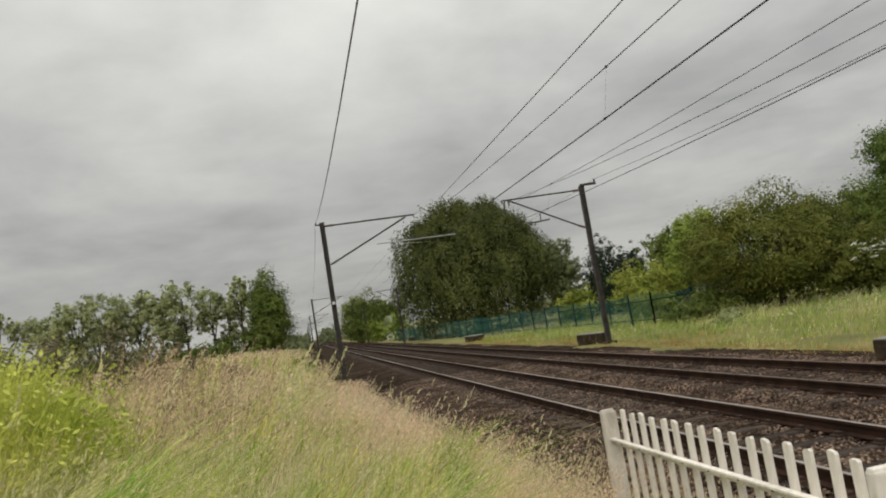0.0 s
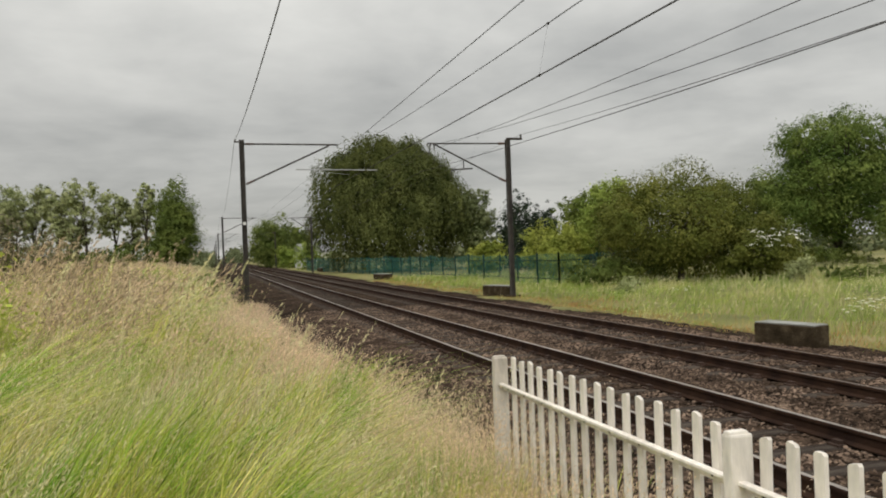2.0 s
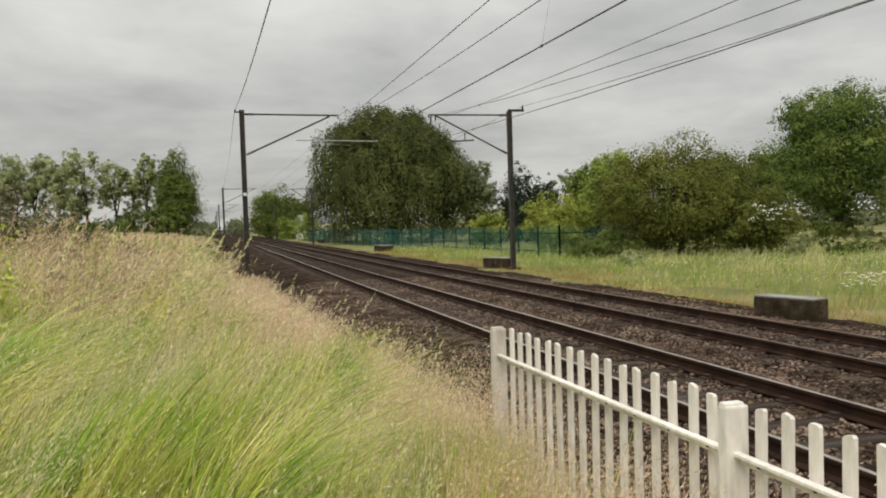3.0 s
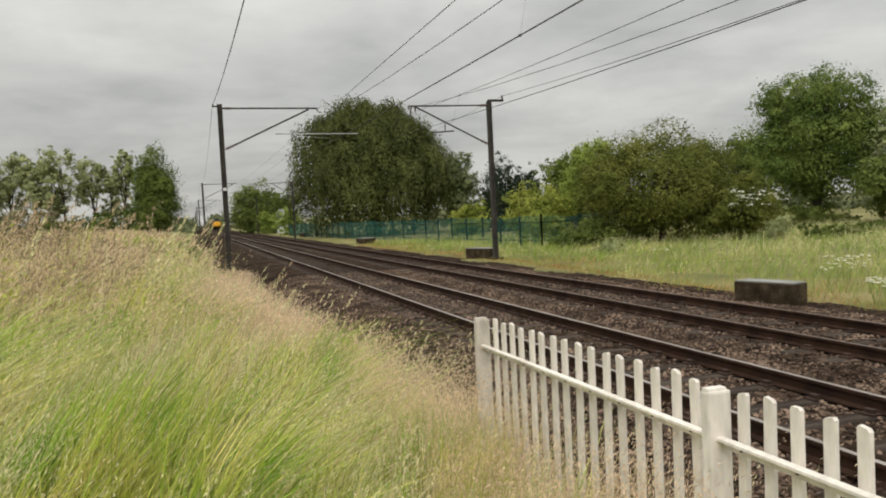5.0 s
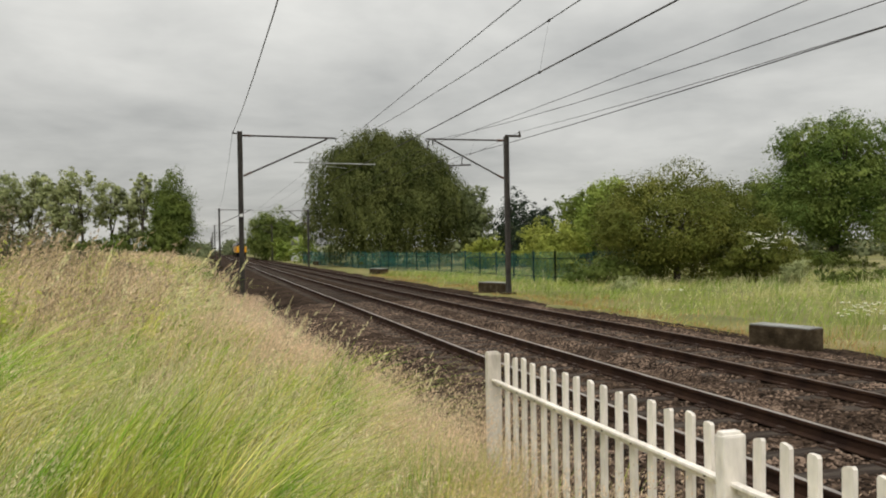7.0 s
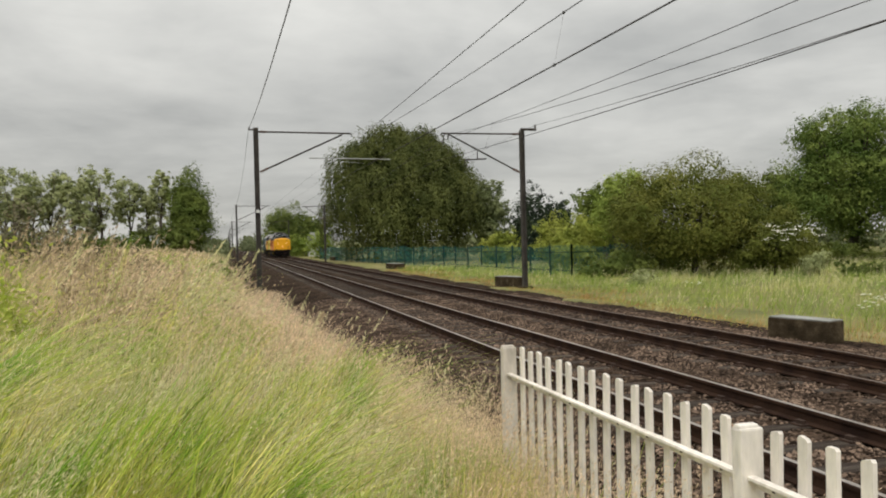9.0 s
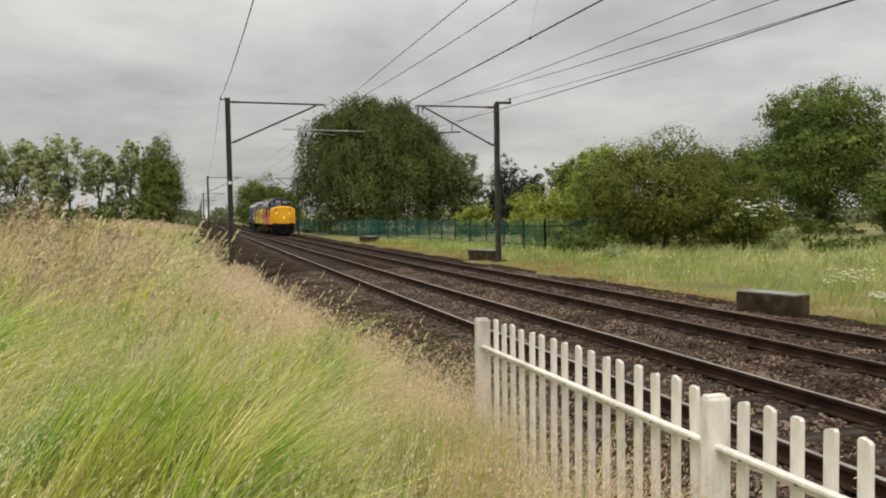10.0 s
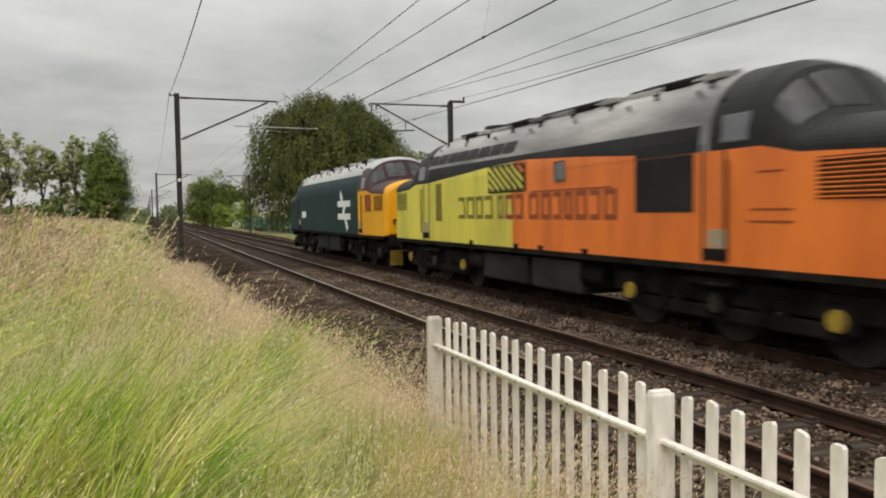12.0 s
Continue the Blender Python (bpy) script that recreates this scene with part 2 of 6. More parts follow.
def gz(x, y):
    """Height of the ground: a grassy bank on one side of the line, a flat meadow on the other."""
    x, y = np.asarray(x, float), np.asarray(y, float)
    top = np.interp(y, [-3, 1, 11, 120, 300], [0.5, 0.5, 1.0, 1.0, 0.4])
    # farther on the bank stands back from the line and its foot is nearly level with the track
    p = np.interp(x + np.interp(y, [6, 11, 20, 40], [0, 0.55, 1.6, 1.9]), NEAR_X[:8], NEAR_P)
    p = np.where(x < -2.6, np.maximum(p, np.interp(y, [10, 14], [-0.1, 0.12])), p)
    z = np.where(x < -1.6, -0.5 + (top + 0.5) * p, np.interp(x, NEAR_X[7:], [-0.6] + FAR_Z))
    lump = 0.05 * np.sin(x * 1.3 + 0.7 * y) + 0.04 * np.sin(0.9 * y - 0.5 * x + 1)
    return z + lump * np.clip(np.abs(x - 2.3) - 4.2, 0, 1)


def build_ground():
    xs = np.unique(np.concatenate([np.linspace(-2500, -60, 12), np.linspace(-60, -14, 16), np.linspace(-14, -1.6, 40), np.linspace(-1.6, 6.3, 4), np.linspace(6.3, 14, 20), np.linspace(14, 60, 20), np.linspace(60, 2500, 12)]))
    ys = np.unique(np.concatenate([np.linspace(-600, -10, 8), np.linspace(-10, 40, 90), np.linspace(40, 140, 50), np.linspace(140, 400, 14), np.linspace(400, 3500, 14)]))
    X, Y = np.meshgrid(xs, ys)
    Z = gz(X, Y)
    nx = len(xs)
    i = (np.arange(len(ys) - 1)[:, None] * nx + np.arange(nx - 1)[None]).ravel()
    raw_ob = raw("ground", np.stack([X, Y, Z], -1).reshape(-1, 3), [np.stack([i, i + 1, i + 1 + nx, i + nx], 1)], M_SOIL, smooth=True)
    return tagged(raw_ob, "rough grassy ground on both sides of the railway", "ground", kind="structure")


build_ground()

# ---- railway ----
RAIL_X = (0.0, 1.507, 3.385, 4.892)
TRACK_NEAR, TRACK_FAR = 0.753, 4.138


def bed_z(x):
    return np.interp(x, [-2.6, -1.05, -0.6, 2.0, 2.45, 2.9, 5.4, 5.75, 6.4, 7.0, 7.8, 8.2], [-0.60, -0.22, -0.185, -0.185, -0.23, -0.185, -0.185, -0.22, -0.29, -0.30, -0.32, -0.50])


def build_ballast():
    xs = np.concatenate([np.linspace(-4.3, -2.8, 9), np.linspace(-2.6, 8.2, 56)])
    ys = np.concatenate([np.linspace(-12, 45, 230), np.linspace(46, 900, 60)])
    X, Y = np.meshgrid(xs, ys)
    Z = np.where(X < -2.61, gz(X, Y) + np.interp(Y, [11, 16], [-0.2, 0.035]), bed_z(X)) + rng.normal(0, 0.012, X.shape)
    nx = len(xs)
    i = (np.arange(len(ys) - 1)[:, None] * nx + np.arange(nx - 1)[None]).ravel()
    ob = raw("ballast_bed", np.stack([X, Y, Z], -1).reshape(-1, 3), [np.stack([i, i + 1, i + 1 + nx, i + nx], 1)], M_BALLAST)
    tagged(ob, "bed of dark brown track ballast under two railway tracks", "ballast", kind="structure")
    # loose stones
    n = 100000
    y = np.where(np.arange(n) < 5000, -6 + 8.5 * rng.random(n), 2.5 + 27 * rng.random(n) ** 1.6)
    x = rng.uniform(-2.45, 6.9, n)
    covered = (np.abs(((y + 0.35) % 0.70) - 0.35) < 0.11) & ((np.abs(x - TRACK_NEAR) < 1.2) | (np.abs(x - TRACK_FAR) < 1.2))
    rails = np.min([np.abs(x - r) for r in RAIL_X], axis=0) < 0.09
    keep = ~covered & ~rails
    x, y = x[keep], y[keep]
    n = len(x)
    c = np.stack([x, y, bed_z(x) + rng.uniform(-0.012, 0.022, n)], 1)
    octa = np.array([(1, 0, 0), (0, 1, 0), (-1, 0, 0), (0, -1, 0), (0, 0, 1), (0, 0, -1)], float)
    r = rng.uniform(0.014, 0.034, (n, 1, 1)) * rng.uniform(0.6, 1.25, (n, 6, 1)) * np.array([1, 1, 0.75])
    a = rng.uniform(0, 6.28, n)
    ca, sa = np.cos(a)[:, None], np.sin(a)[:, None]
    v = octa[None] * r
    v = np.stack([v[..., 0] * ca - v[..., 1] * sa, v[..., 0] * sa + v[..., 1] * ca, v[..., 2] + v[..., 0] * rng.uniform(-0.5, 0.5, (n, 1))], -1) + c[:, None]
    f = np.array([(0, 1, 4), (1, 2, 4), (2, 3, 4), (3, 0, 4)])
    faces = (np.arange(n)[:, None, None] * 6 + f[None]).reshape(-1, 3)
    tagged(raw("ballast_stones", v.reshape(-1, 3), [faces], M_STONE), "loose angular brown ballast stones between the rails", "ballast", kind="stuff")


def rail_profile(x):
    pts = [(-0.07, -0.159), (-0.07, -0.147), (-0.012, -0.128), (-0.010, -0.045), (-0.035, -0.034), (-0.036, -0.008), (-0.028, 0.0),
           (0.028, 0.0), (0.036, -0.008), (0.035, -0.034), (0.010, -0.045), (0.012, -0.128), (0.07, -0.147), (0.07, -0.159)]
    return [(x + a, b) for a, b in pts]


SLEEPERS = {}


def build_track(centre, rails, label, head):
    track = thing("railway_track", label, "railway track", "railway tracks", kind="structure")
    for x in rails:
        bm = new_bm()
        loft(bm, [[(a, y, b) for a, b in rail_profile(x)] for y in (-12, 40, 120, 300, 900)], close=True)
        r = part("rail", bm, M_RAIL, track)
        bm = new_bm()
        loft(bm, [[(x - 0.026, y, 0.0015), (x + 0.026, y, 0.0015)] for y in (-12, 40, 120, 300, 900)])
        part("rail_head", bm, head, r, "worn running surface")
    if "mesh" not in SLEEPERS:
        bm = new_bm()
        box(bm, (0, 0, -0.235), (2.5, 0.25, 0.13), 0.012)
        me = bpy.data.meshes.new("sleeper")
        bm.to_mesh(me)
        bm.free()
        me.materials.append(M_SLEEPER)
        SLEEPERS["mesh"] = me
        bm = new_bm()
        for s in (-0.7535, 0.7535):
            box(bm, (s, 0, -0.158), (0.34, 0.16, 0.022))
            for k in (-0.105, 0.105):
                box(bm, (s + k, 0, -0.135), (0.06, 0.10, 0.05))
        me = bpy.data.meshes.new("rail_chair")
        bm.to_mesh(me)
        bm.free()
        me.materials.append(M_CHAIR)
        SLEEPERS["chair"] = me
    for k in range(-8, 150):
        m = pose(centre + random.uniform(-0.02, 0.02), k * 0.70, random.uniform(-0.006, 0.004), 0, 0, random.uniform(-0.6, 0.6))
        s = piece("sleeper", SLEEPERS["mesh"], m, track)
        if k < 60:
            piece("rail_chair", SLEEPERS["chair"], Matrix.Identity(4), s)


build_ballast()
build_track(TRACK_NEAR, RAIL_X[:2], "nearer railway track with rusty rails on weathered sleepers in ballast", M_RAILTOP)
build_track(TRACK_FAR, RAIL_X[2:], "farther railway track with rusty rails on weathered sleepers in ballast", M_RAILDULL)


# ---- overhead line ----
def build_mast(x, y, side, base, top, arm, group="line masts"):
    """A steel H-section mast; side +1 reaches its cantilever towards +x."""
    mast = thing("overhead_line_mast", "dark steel overhead line mast with a cantilever arm beside the track", "mast", group, pose(x, y, 0))
    bm = new_bm()
    h = top - base
    for fx in (-0.09, 0.09):
        box(bm, (fx, 0, base + h / 2), (0.02, 0.20, h), 0.003)
    box(bm, (0, 0, base + h / 2), (0.165, 0.014, h))
    part("post", bm, M_STEEL, mast)
    bm = new_bm()
    box(bm, (0, 0, base + 0.05), (0.6, 0.6, 0.4), 0.03)
    part("foundation", bm, M_CONCRETE, mast, "weathered concrete foundation")
    if not arm:
        return mast
    reach = arm
    bm = new_bm()
    rod(bm, (side * 0.1, 0, top - 0.17), (side * reach, 0, top - 0.19), 0.036)
    rod(bm, (side * reach, 0, top - 0.19), (side * (reach + 0.03), 0, top - 0.32), 0.02)
    part("top_tube", bm, M_STEEL, mast)
    bm = new_bm()
    rod(bm, (side * 0.45, 0, 5.08), (side * (reach - 0.35), 0, top - 0.24), 0.036)
    part("strut", bm, M_STEEL, mast)
    for a, b in (((0.12, 4.93), (0.47, 5.09)), ((0.12, top - 0.17), (0.46, top - 0.175))):
        bm = new_bm()
        for k in range(5):
            f = 0.15 + 0.17 * k
            p = (side * (a[0] + (b[0] - a[0]) * f), 0, a[1] + (b[1] - a[1]) * f)
            q = (side * (a[0] + (b[0] - a[0]) * (f + 0.09)), 0, a[1] + (b[1] - a[1]) * (f + 0.09))
            rod(bm, p, q, 0.066, 0.05, 10)
        rod(bm, (side * a[0], 0, a[1]), (side * b[0], 0, b[1]), 0.028)
        part("insulator", bm, M_INSUL, mast, "ribbed brown insulator")
    return mast


def registration(mast, x0, x1, z, drop):
    """The registration arm and the steady arm that holds the contact wire; x from the mast."""
    bm = new_bm()
    rod(bm, (x0, 0, z), (x1, 0, z - 0.04), 0.022)
    part("registration_arm", bm, M_GALV, mast, "pale galvanised tube")
    bm = new_bm()
    rod(bm, (drop[0], 0, z), (drop[0], 0, drop[1]), 0.016)
    rod(bm, (drop[0], 0, z - 0.1), (drop[2], 0, 5.3), 0.007)
    part("steady_arm", bm, M_GALV, mast)


MAST_Y = 32.45
mast_l = build_mast(-3.22, MAST_Y, 1, -0.2, 6.75, 3.9)
registration(mast_l, 2.15, 5.6, 5.52, (3.1, 6.0, 4.4))
bm = new_bm()
box(bm, (0.0, -0.14, 3.32), (0.13, 0.012, 0.12), 0.003)
part("number_plate", bm, M_PLATE, mast_l, "small white plate")
bm = new_bm()
rod(bm, (0.0, 0, 6.66), (-0.30, 0, 6.66), 0.03)
box(bm, (-0.26, 0, 6.70), (0.06, 0.06, 0.12), 0.01)
part("wire_bracket", bm, M_STEEL, mast_l)
mast_r = build_mast(8.42, MAST_Y, -1, -0.45, 6.82, 3.75)
bm = new_bm()
rod(bm, (-2.72, 0, 5.47), (-1.72, 0, 5.53), 0.034)
rod(bm, (-2.70, 0, 5.48), (-2.72, 0, 5.22), 0.020)
rod(bm, (-2.12, 0, 5.50), (-2.12, 0, 5.86), 0.024)
part("registration_arm", bm, M_STEEL, mast_r)
bm = new_bm()
rod(bm, (-3.62, 0, 6.60), (-3.72, 0, 6.15), 0.026)
rod(bm, (-3.45, 0, 6.58), (-3.45, 0, 6.40), 0.040, 0.03)
part("suspension_clamp", bm, M_STEEL, mast_r)
bm = new_bm()
box(bm, (0.33, 0, 6.86), (0.75, 0.12, 0.10), 0.01)
rod(bm, (0.66, 0, 6.86), (0.66, 0, 7.08), 0.045)
part("wire_bracket", bm, M_STEEL, mast_r)
build_mast(-3.2, 92.4, 1, -0.2, 6.72, 3.8)
build_mast(6.95, 92.4, -1, -0.5, 6.6, 2.6)
for k, yy in enumerate((152, 212, 272, 332)):
    build_mast(-3.2, yy, 1, -0.25, 6.7, 3.8)
    build_mast(7.4, yy, -1, -0.5, 6.7, 3.0)
build_mast(-3.2, -27.5, 1, -0.2, 6.75, 3.9)
build_mast(8.4, -27.5, -1, -0.5, 6.75, 3.75)


def wire(name, knots, radius, label):
    """A wire through knots, hanging smoothly between them."""
    cu = bpy.data.curves.new(name, "CURVE")
    cu.dimensions, cu.bevel_depth, cu.bevel_resolution, cu.use_fill_caps = "3D", radius, 1, True
    cu.materials.append(M_WIRE)
    y = np.array([k[1] for k in knots], float)
    ys = np.unique(np.concatenate([np.linspace(y[0], 32.45, 25), np.linspace(32.45, min(92.4, y[-1]), 15), np.linspace(min(92.4, y[-1]), y[-1], 20)]))
    sp = cu.splines.new("POLY")
    sp.points.add(len(ys) - 1)
    for i, v in enumerate(ys):
        sp.points[i].co = (np.interp(v, y, [k[0] for k in knots]), v, np.interp(v, y, [k[2] for k in knots]), 1)
        # past the first span the worn wire is drawn finer
        sp.points[i].radius = float(np.interp(v, [20, 45, 120], [1.0, 0.45, 0.6]))
    return tagged(new(name, cu), label, "wire", "overhead wires")


def hang(x0, x1, z_mast, sag, x_far=None):
    """Knots of a wire that sags between the masts."""
    out = []
    masts = [-27.5, 32.45, 92.4, 152, 212, 272, 332]
    for a, b in zip(masts, masts[1:]):
        for k in range(12):
            f = k / 12
            y = a + (b - a) * f
            xx = np.interp(y, [-27.5, 32.45, 92.4, 332], [x0, x1, x_far if x_far is not None else x0, x0])
            out.append((xx, y, z_mast - sag * 4 * f * (1 - f)))
    return out


wire("earth_wire", hang(-3.5, -3.5, 6.68, 1.2), 0.011, "dark earth wire strung along the masts")
wire("catenary_wire", hang(1.0, 1.25, 6.54, 0.0), 0.010, "upper catenary wire above the nearer track")
wire("catenary_wire", hang(0.8, 1.4, 6.45, 0.7), 0.009, "sagging auxiliary wire above the nearer track")
wire("contact_wire", hang(1.2, 0.9, 5.0, 0.1), 0.012, "dark contact wire above the nearer track")
wire("catenary_wire", hang(3.9, 4.7, 6.3, 0.7), 0.008, "sagging catenary wire above the farther track")
wire("catenary_wire", hang(4.45, 4.45, 6.48, 1.32), 0.008, "lower sagging wire above the farther track")
wire("earth_wire", hang(9.08, 9.08, 7.05, 0.76, 7.6), 0.010, "dark earth wire strung along the masts beside the meadow")
wire("contact_wire", hang(4.45, 4.3, 5.4, 0.6), 0.010, "dark contact wire above the farther track")


def build_dropper(x0, z0, x1, z1, y):
    """A thin dropper with clamps that ties the contact wire to the catenary."""
    d = thing("dropper", "thin dropper wire between catenary and contact wire", "wire", "droppers", pose(0, y, 0))
    part("wire", rod(new_bm(), (x0, 0, z0), (x1, 0, z1), 0.0018, None, 4), M_WIRE, d)
    for x, z in ((x0, z0), (x1, z1)):
        part("clamp", box(new_bm(), (x, 0, z), (0.035, 0.06, 0.045), 0.01), M_WIRE, d)


def sag_at(y, z, sag):
    f = (y + 27.5) / 59.95
    return z - sag * 4 * f * (1 - f)


for y in (12.3,):
    f = (y + 27.5) / 59.95
    build_dropper(0.8 + 0.6 * f, sag_at(y, 6.45, 0.7), 1.2 - 0.3 * f, sag_at(y, 5.0, 0.1), y)
for y in (25.6,):
    f = (y + 27.5) / 59.95
    build_dropper(3.9 + 0.8 * f, sag_at(y, 6.3, 0.7), 4.45 - 0.15 * f, sag_at(y, 5.4, 0.6), y)


# ---- white picket fence ----
FENCE_X = -3.11
POSTS_Y = [3.88 - 1.95 * k for k in range(5)]


def fence_top(y):
    """The pickets' top, which rises a little towards the near end."""
    return 1.361 + (3.74 - y) * 0.0075


def build_fence():
    fence = thing("picket_fence", "white painted wooden picket fence beside the railway", "fence", kind="")
    for y in POSTS_Y:
        base, top = float(gz(FENCE_X, y)) - 0.25, fence_top(y) + 0.004
        bm = new_bm()
        # a squared post with a low, worn, four-sided cap
        box(bm, (FENCE_X, y - 0.014, (base + top - 0.012) / 2), (0.078, 0.044, top - 0.012 - base), 0.008)
        box(bm, (FENCE_X - 0.004, y - 0.014, top - 0.012), (0.066, 0.032, 0.018), 0.007)
        part("post", bm, M_WHITE, fence)
    for drop, deep in ((0.150, 0.030), (1.07, 0.036)):
        for a, b in zip(POSTS_Y, POSTS_Y[1:]):
            bm = new_bm()
            za, zb = fence_top(a) - drop, fence_top(b) - drop
            tilt = math.degrees(math.atan2(za - zb, a - b))
            box(bm, (FENCE_X - 0.005, (a + b) / 2 - 0.014, (za + zb) / 2), (0.028, a - b - 0.030, 0.012), 0.003, turn=pose(0, 0, 0, tilt, 0, 0))
            box(bm, (FENCE_X + 0.010, (a + b) / 2 - 0.014, (za + zb) / 2 - deep / 2), (0.010, a - b - 0.032, deep), 0.002, turn=pose(0, 0, 0, tilt, 0, 0))
            rail = part("rail", bm, M_WHITE, fence)
            if drop < 0.5:
                for k in range(9):
                    y = b + (a - b) * (0.06 + 0.11 * k)
                    part("nail", box(new_bm(), (FENCE_X + 0.0035, y, fence_top(y) - drop - 0.016), (0.005, 0.008, 0.008)), M_CHAIR, rail)
    prof = [(-0.018, -0.62), (-0.018, 0.541), (-0.012, 0.548), (0.012, 0.548), (0.018, 0.541), (0.018, -0.62)]
    shapes = []
    for wear in (0.0, 0.006, -0.005):
        bm = new_bm()
        rows = [(a, c - (wear if a > 0.011 and c > 0 else 0.0)) for a, c in prof]
        loft(bm, [[(-0.007, a, c) for a, c in rows], [(0.007, a, c) for a, c in rows]], close=True)
        for sx in (0, 1):
            vs = [v for v in bm.verts if (v.co.x > 0) == bool(sx)]
            bm.faces.new(vs if sx else vs[::-1])
        bmesh.ops.recalc_face_normals(bm, faces=bm.faces)
        me = bpy.data.meshes.new("picket")
        bm.to_mesh(me)
        bm.free()
        me.materials.append(M_WHITE)
        shapes.append(me)
    for bay, a in enumerate(POSTS_Y[:-1]):
        first, pitch, n = (0.140, 0.1130, 16) if bay == 0 else (0.093, 0.1085, 17)
        for k in range(n):
            y = a - first - pitch * k
            z = fence_top(y) - 0.548 + random.uniform(-0.004, 0.004)
            piece("picket", shapes[(k * 7 + bay) % 3], pose(FENCE_X + 0.028, y, z, random.uniform(-0.6, 0.6), random.uniform(-0.5, 0.5), 0), fence)


build_fence()


# ---- concrete blocks beside the far track ----
def build_block(x, y, lx, ly, h, base, turn=0.0):
    b = thing("concrete_block", "weathered dark concrete block with a pale top beside the track", "concrete block", "concrete blocks", pose(x, y, base, 0, 0, turn))
    bm = new_bm()
    box(bm, (0, 0, h / 2), (lx, ly, h), 0.03)
    bmesh.ops.subdivide_edges(bm, edges=bm.edges[:], cuts=2, use_grid_fill=True)
    for v in bm.verts:
        v.co += 0.010 * Vector((noise.noise(v.co * 5), noise.noise(v.co * 5 + Vector((9, 0, 0))), noise.noise(v.co * 4 + Vector((0, 7, 0)))))
    part("base", bm, M_CONCRETE, b)
    bm = new_bm()
    box(bm, (0, 0, h + 0.012), (lx - 0.03, ly - 0.03, 0.03), 0.01)
    part("cap", bm, M_CONTOP, b, "pale worn concrete top")
    return b


build_block(6.97, 13.35, 0.5, 1.42, 0.45, -0.32, 13)
build_block(8.25, 33.75, 0.6, 1.7, 0.55, -0.36, 20)
build_block(9.5, 65.0, 0.8, 2.2, 0.52, -0.42, 12)
build_block(10.2, 108.0, 0.9, 2.4, 0.55, -0.42, 8)
build_block(10.2, 151.0, 0.9, 2.4, 0.55, -0.42, 8)


# ---- green palisade fence ----
def build_palisade():
    fence = thing("palisade_fence", "dark green steel palisade fence in front of the trees", "fence")
    runs = [((15.9, 43.4), (9.2, 117.0), 27), ((15.9, 43.4), (26.0, 47.5), 3)]
    bmp = new_bm()
    box(bmp, (0, 0, 0.9), (0.03, 0.014, 1.8))
    pale = bpy.data.meshes.new("pale")
    bmp.to_mesh(pale)
    bmp.free()
    pale.materials.append(M_GREENST)
    count = 0
    rest = new_bm()
    for (x0, y0), (x1, y1), n in runs:
        way = math.degrees(math.atan2(y1 - y0, x1 - x0))
        length = math.hypot(x1 - x0, y1 - y0)
        for k in range(n + 1):
            f = k / n
            x, y = x0 + (x1 - x0) * f, y0 + (y1 - y0) * f
            z = float(gz(x, y))
            bm = new_bm()
            box(bm, (x, y, z + 0.95), (0.10, 0.10, 1.95), 0.008)
            part("post", bm, M_GREENPOST, fence)
        for h in (0.35, 1.5):
            bm = new_bm()
            box(bm, ((x0 + x1) / 2, (y0 + y1) / 2, -0.46 + h), (length, 0.035, 0.05), turn=pose(0, 0, 0, 0, 0, way))
            part("rail", bm, M_GREENPOST, fence)
        pales = int(length / 0.155)
        for k in range(pales):
            f = (k + 0.5) / pales
            x, y = x0 + (x1 - x0) * f, y0 + (y1 - y0) * f
            m = pose(x, y, float(gz(x, y)) + 0.03, 0, 0, way)
            if count < 300:
                piece("pale", pale, m, fence)
                count += 1
            else:
                box(rest, tuple(m @ Vector((0, 0, 0.9))), (0.03, 0.014, 1.8), turn=m.to_3x3().to_4x4())
    tagged(part("distant_pale", rest, M_GREENST, fence), kind="stuff")


build_palisade()


def build_cabinet():
    """A lineside cabinet at the edge of the meadow."""
    c = thing("lineside_cabinet", "pale grey metal lineside cabinet standing in the meadow", "cabinet", "", pose(25.7, 24.0, float(gz(25.7, 24.0)), 0, 0, 42))
    bm = new_bm()
    box(bm, (0, 0, 0.85), (0.9, 0.55, 1.7), 0.02)
    part("body", bm, M_PLATE, c)
    bm = new_bm()
    box(bm, (0, 0, 1.74), (1.0, 0.65, 0.08), 0.02)
    part("lid", bm, M_GALV, c)
    for s in (-0.215, 0.215):
        bm = new_bm()
        box(bm, (s, -0.285, 0.88), (0.41, 0.02, 1.5), 0.006)
        part("door", bm, M_PLATE, c)


build_cabinet()


def build_house(x, y, turn):
    """A small house among the trees down the line."""
    h = thing("house", "small pale house with a grey roof among distant trees", "house", "", pose(x, y, float(gz(x, y)), 0, 0, turn))
    bm = new_bm()
    box(bm, (0, 0, 1.4), (7, 5, 2.9))
    part("wall", bm, M_PLATE, h)
    bm = new_bm()
    loft(bm, [[(-3.8, -2.9, 2.7), (-3.8, 0, 4.7), (-3.8, 2.9, 2.7)], [(3.8, -2.9, 2.7), (3.8, 0, 4.7), (3.8, 2.9, 2.7)]])
    bmesh.ops.solidify(bm, geom=bm.faces[:], thickness=0.15)
    roof = part("roof", bm, M_GALV, h)
    bm = new_bm()
    box(bm, (2.2, 0, 4.9), (0.6, 0.6, 1.2), 0.03)
    part("chimney", bm, M_BARK, roof)
    for s in (-2, 0.2, 2.2):
        bm = new_bm()
        box(bm, (s, -2.52, 1.5), (0.9, 0.06, 1.1))
        part("window", bm, M_STEEL, h)


build_house(14.9, 152.0, 20)


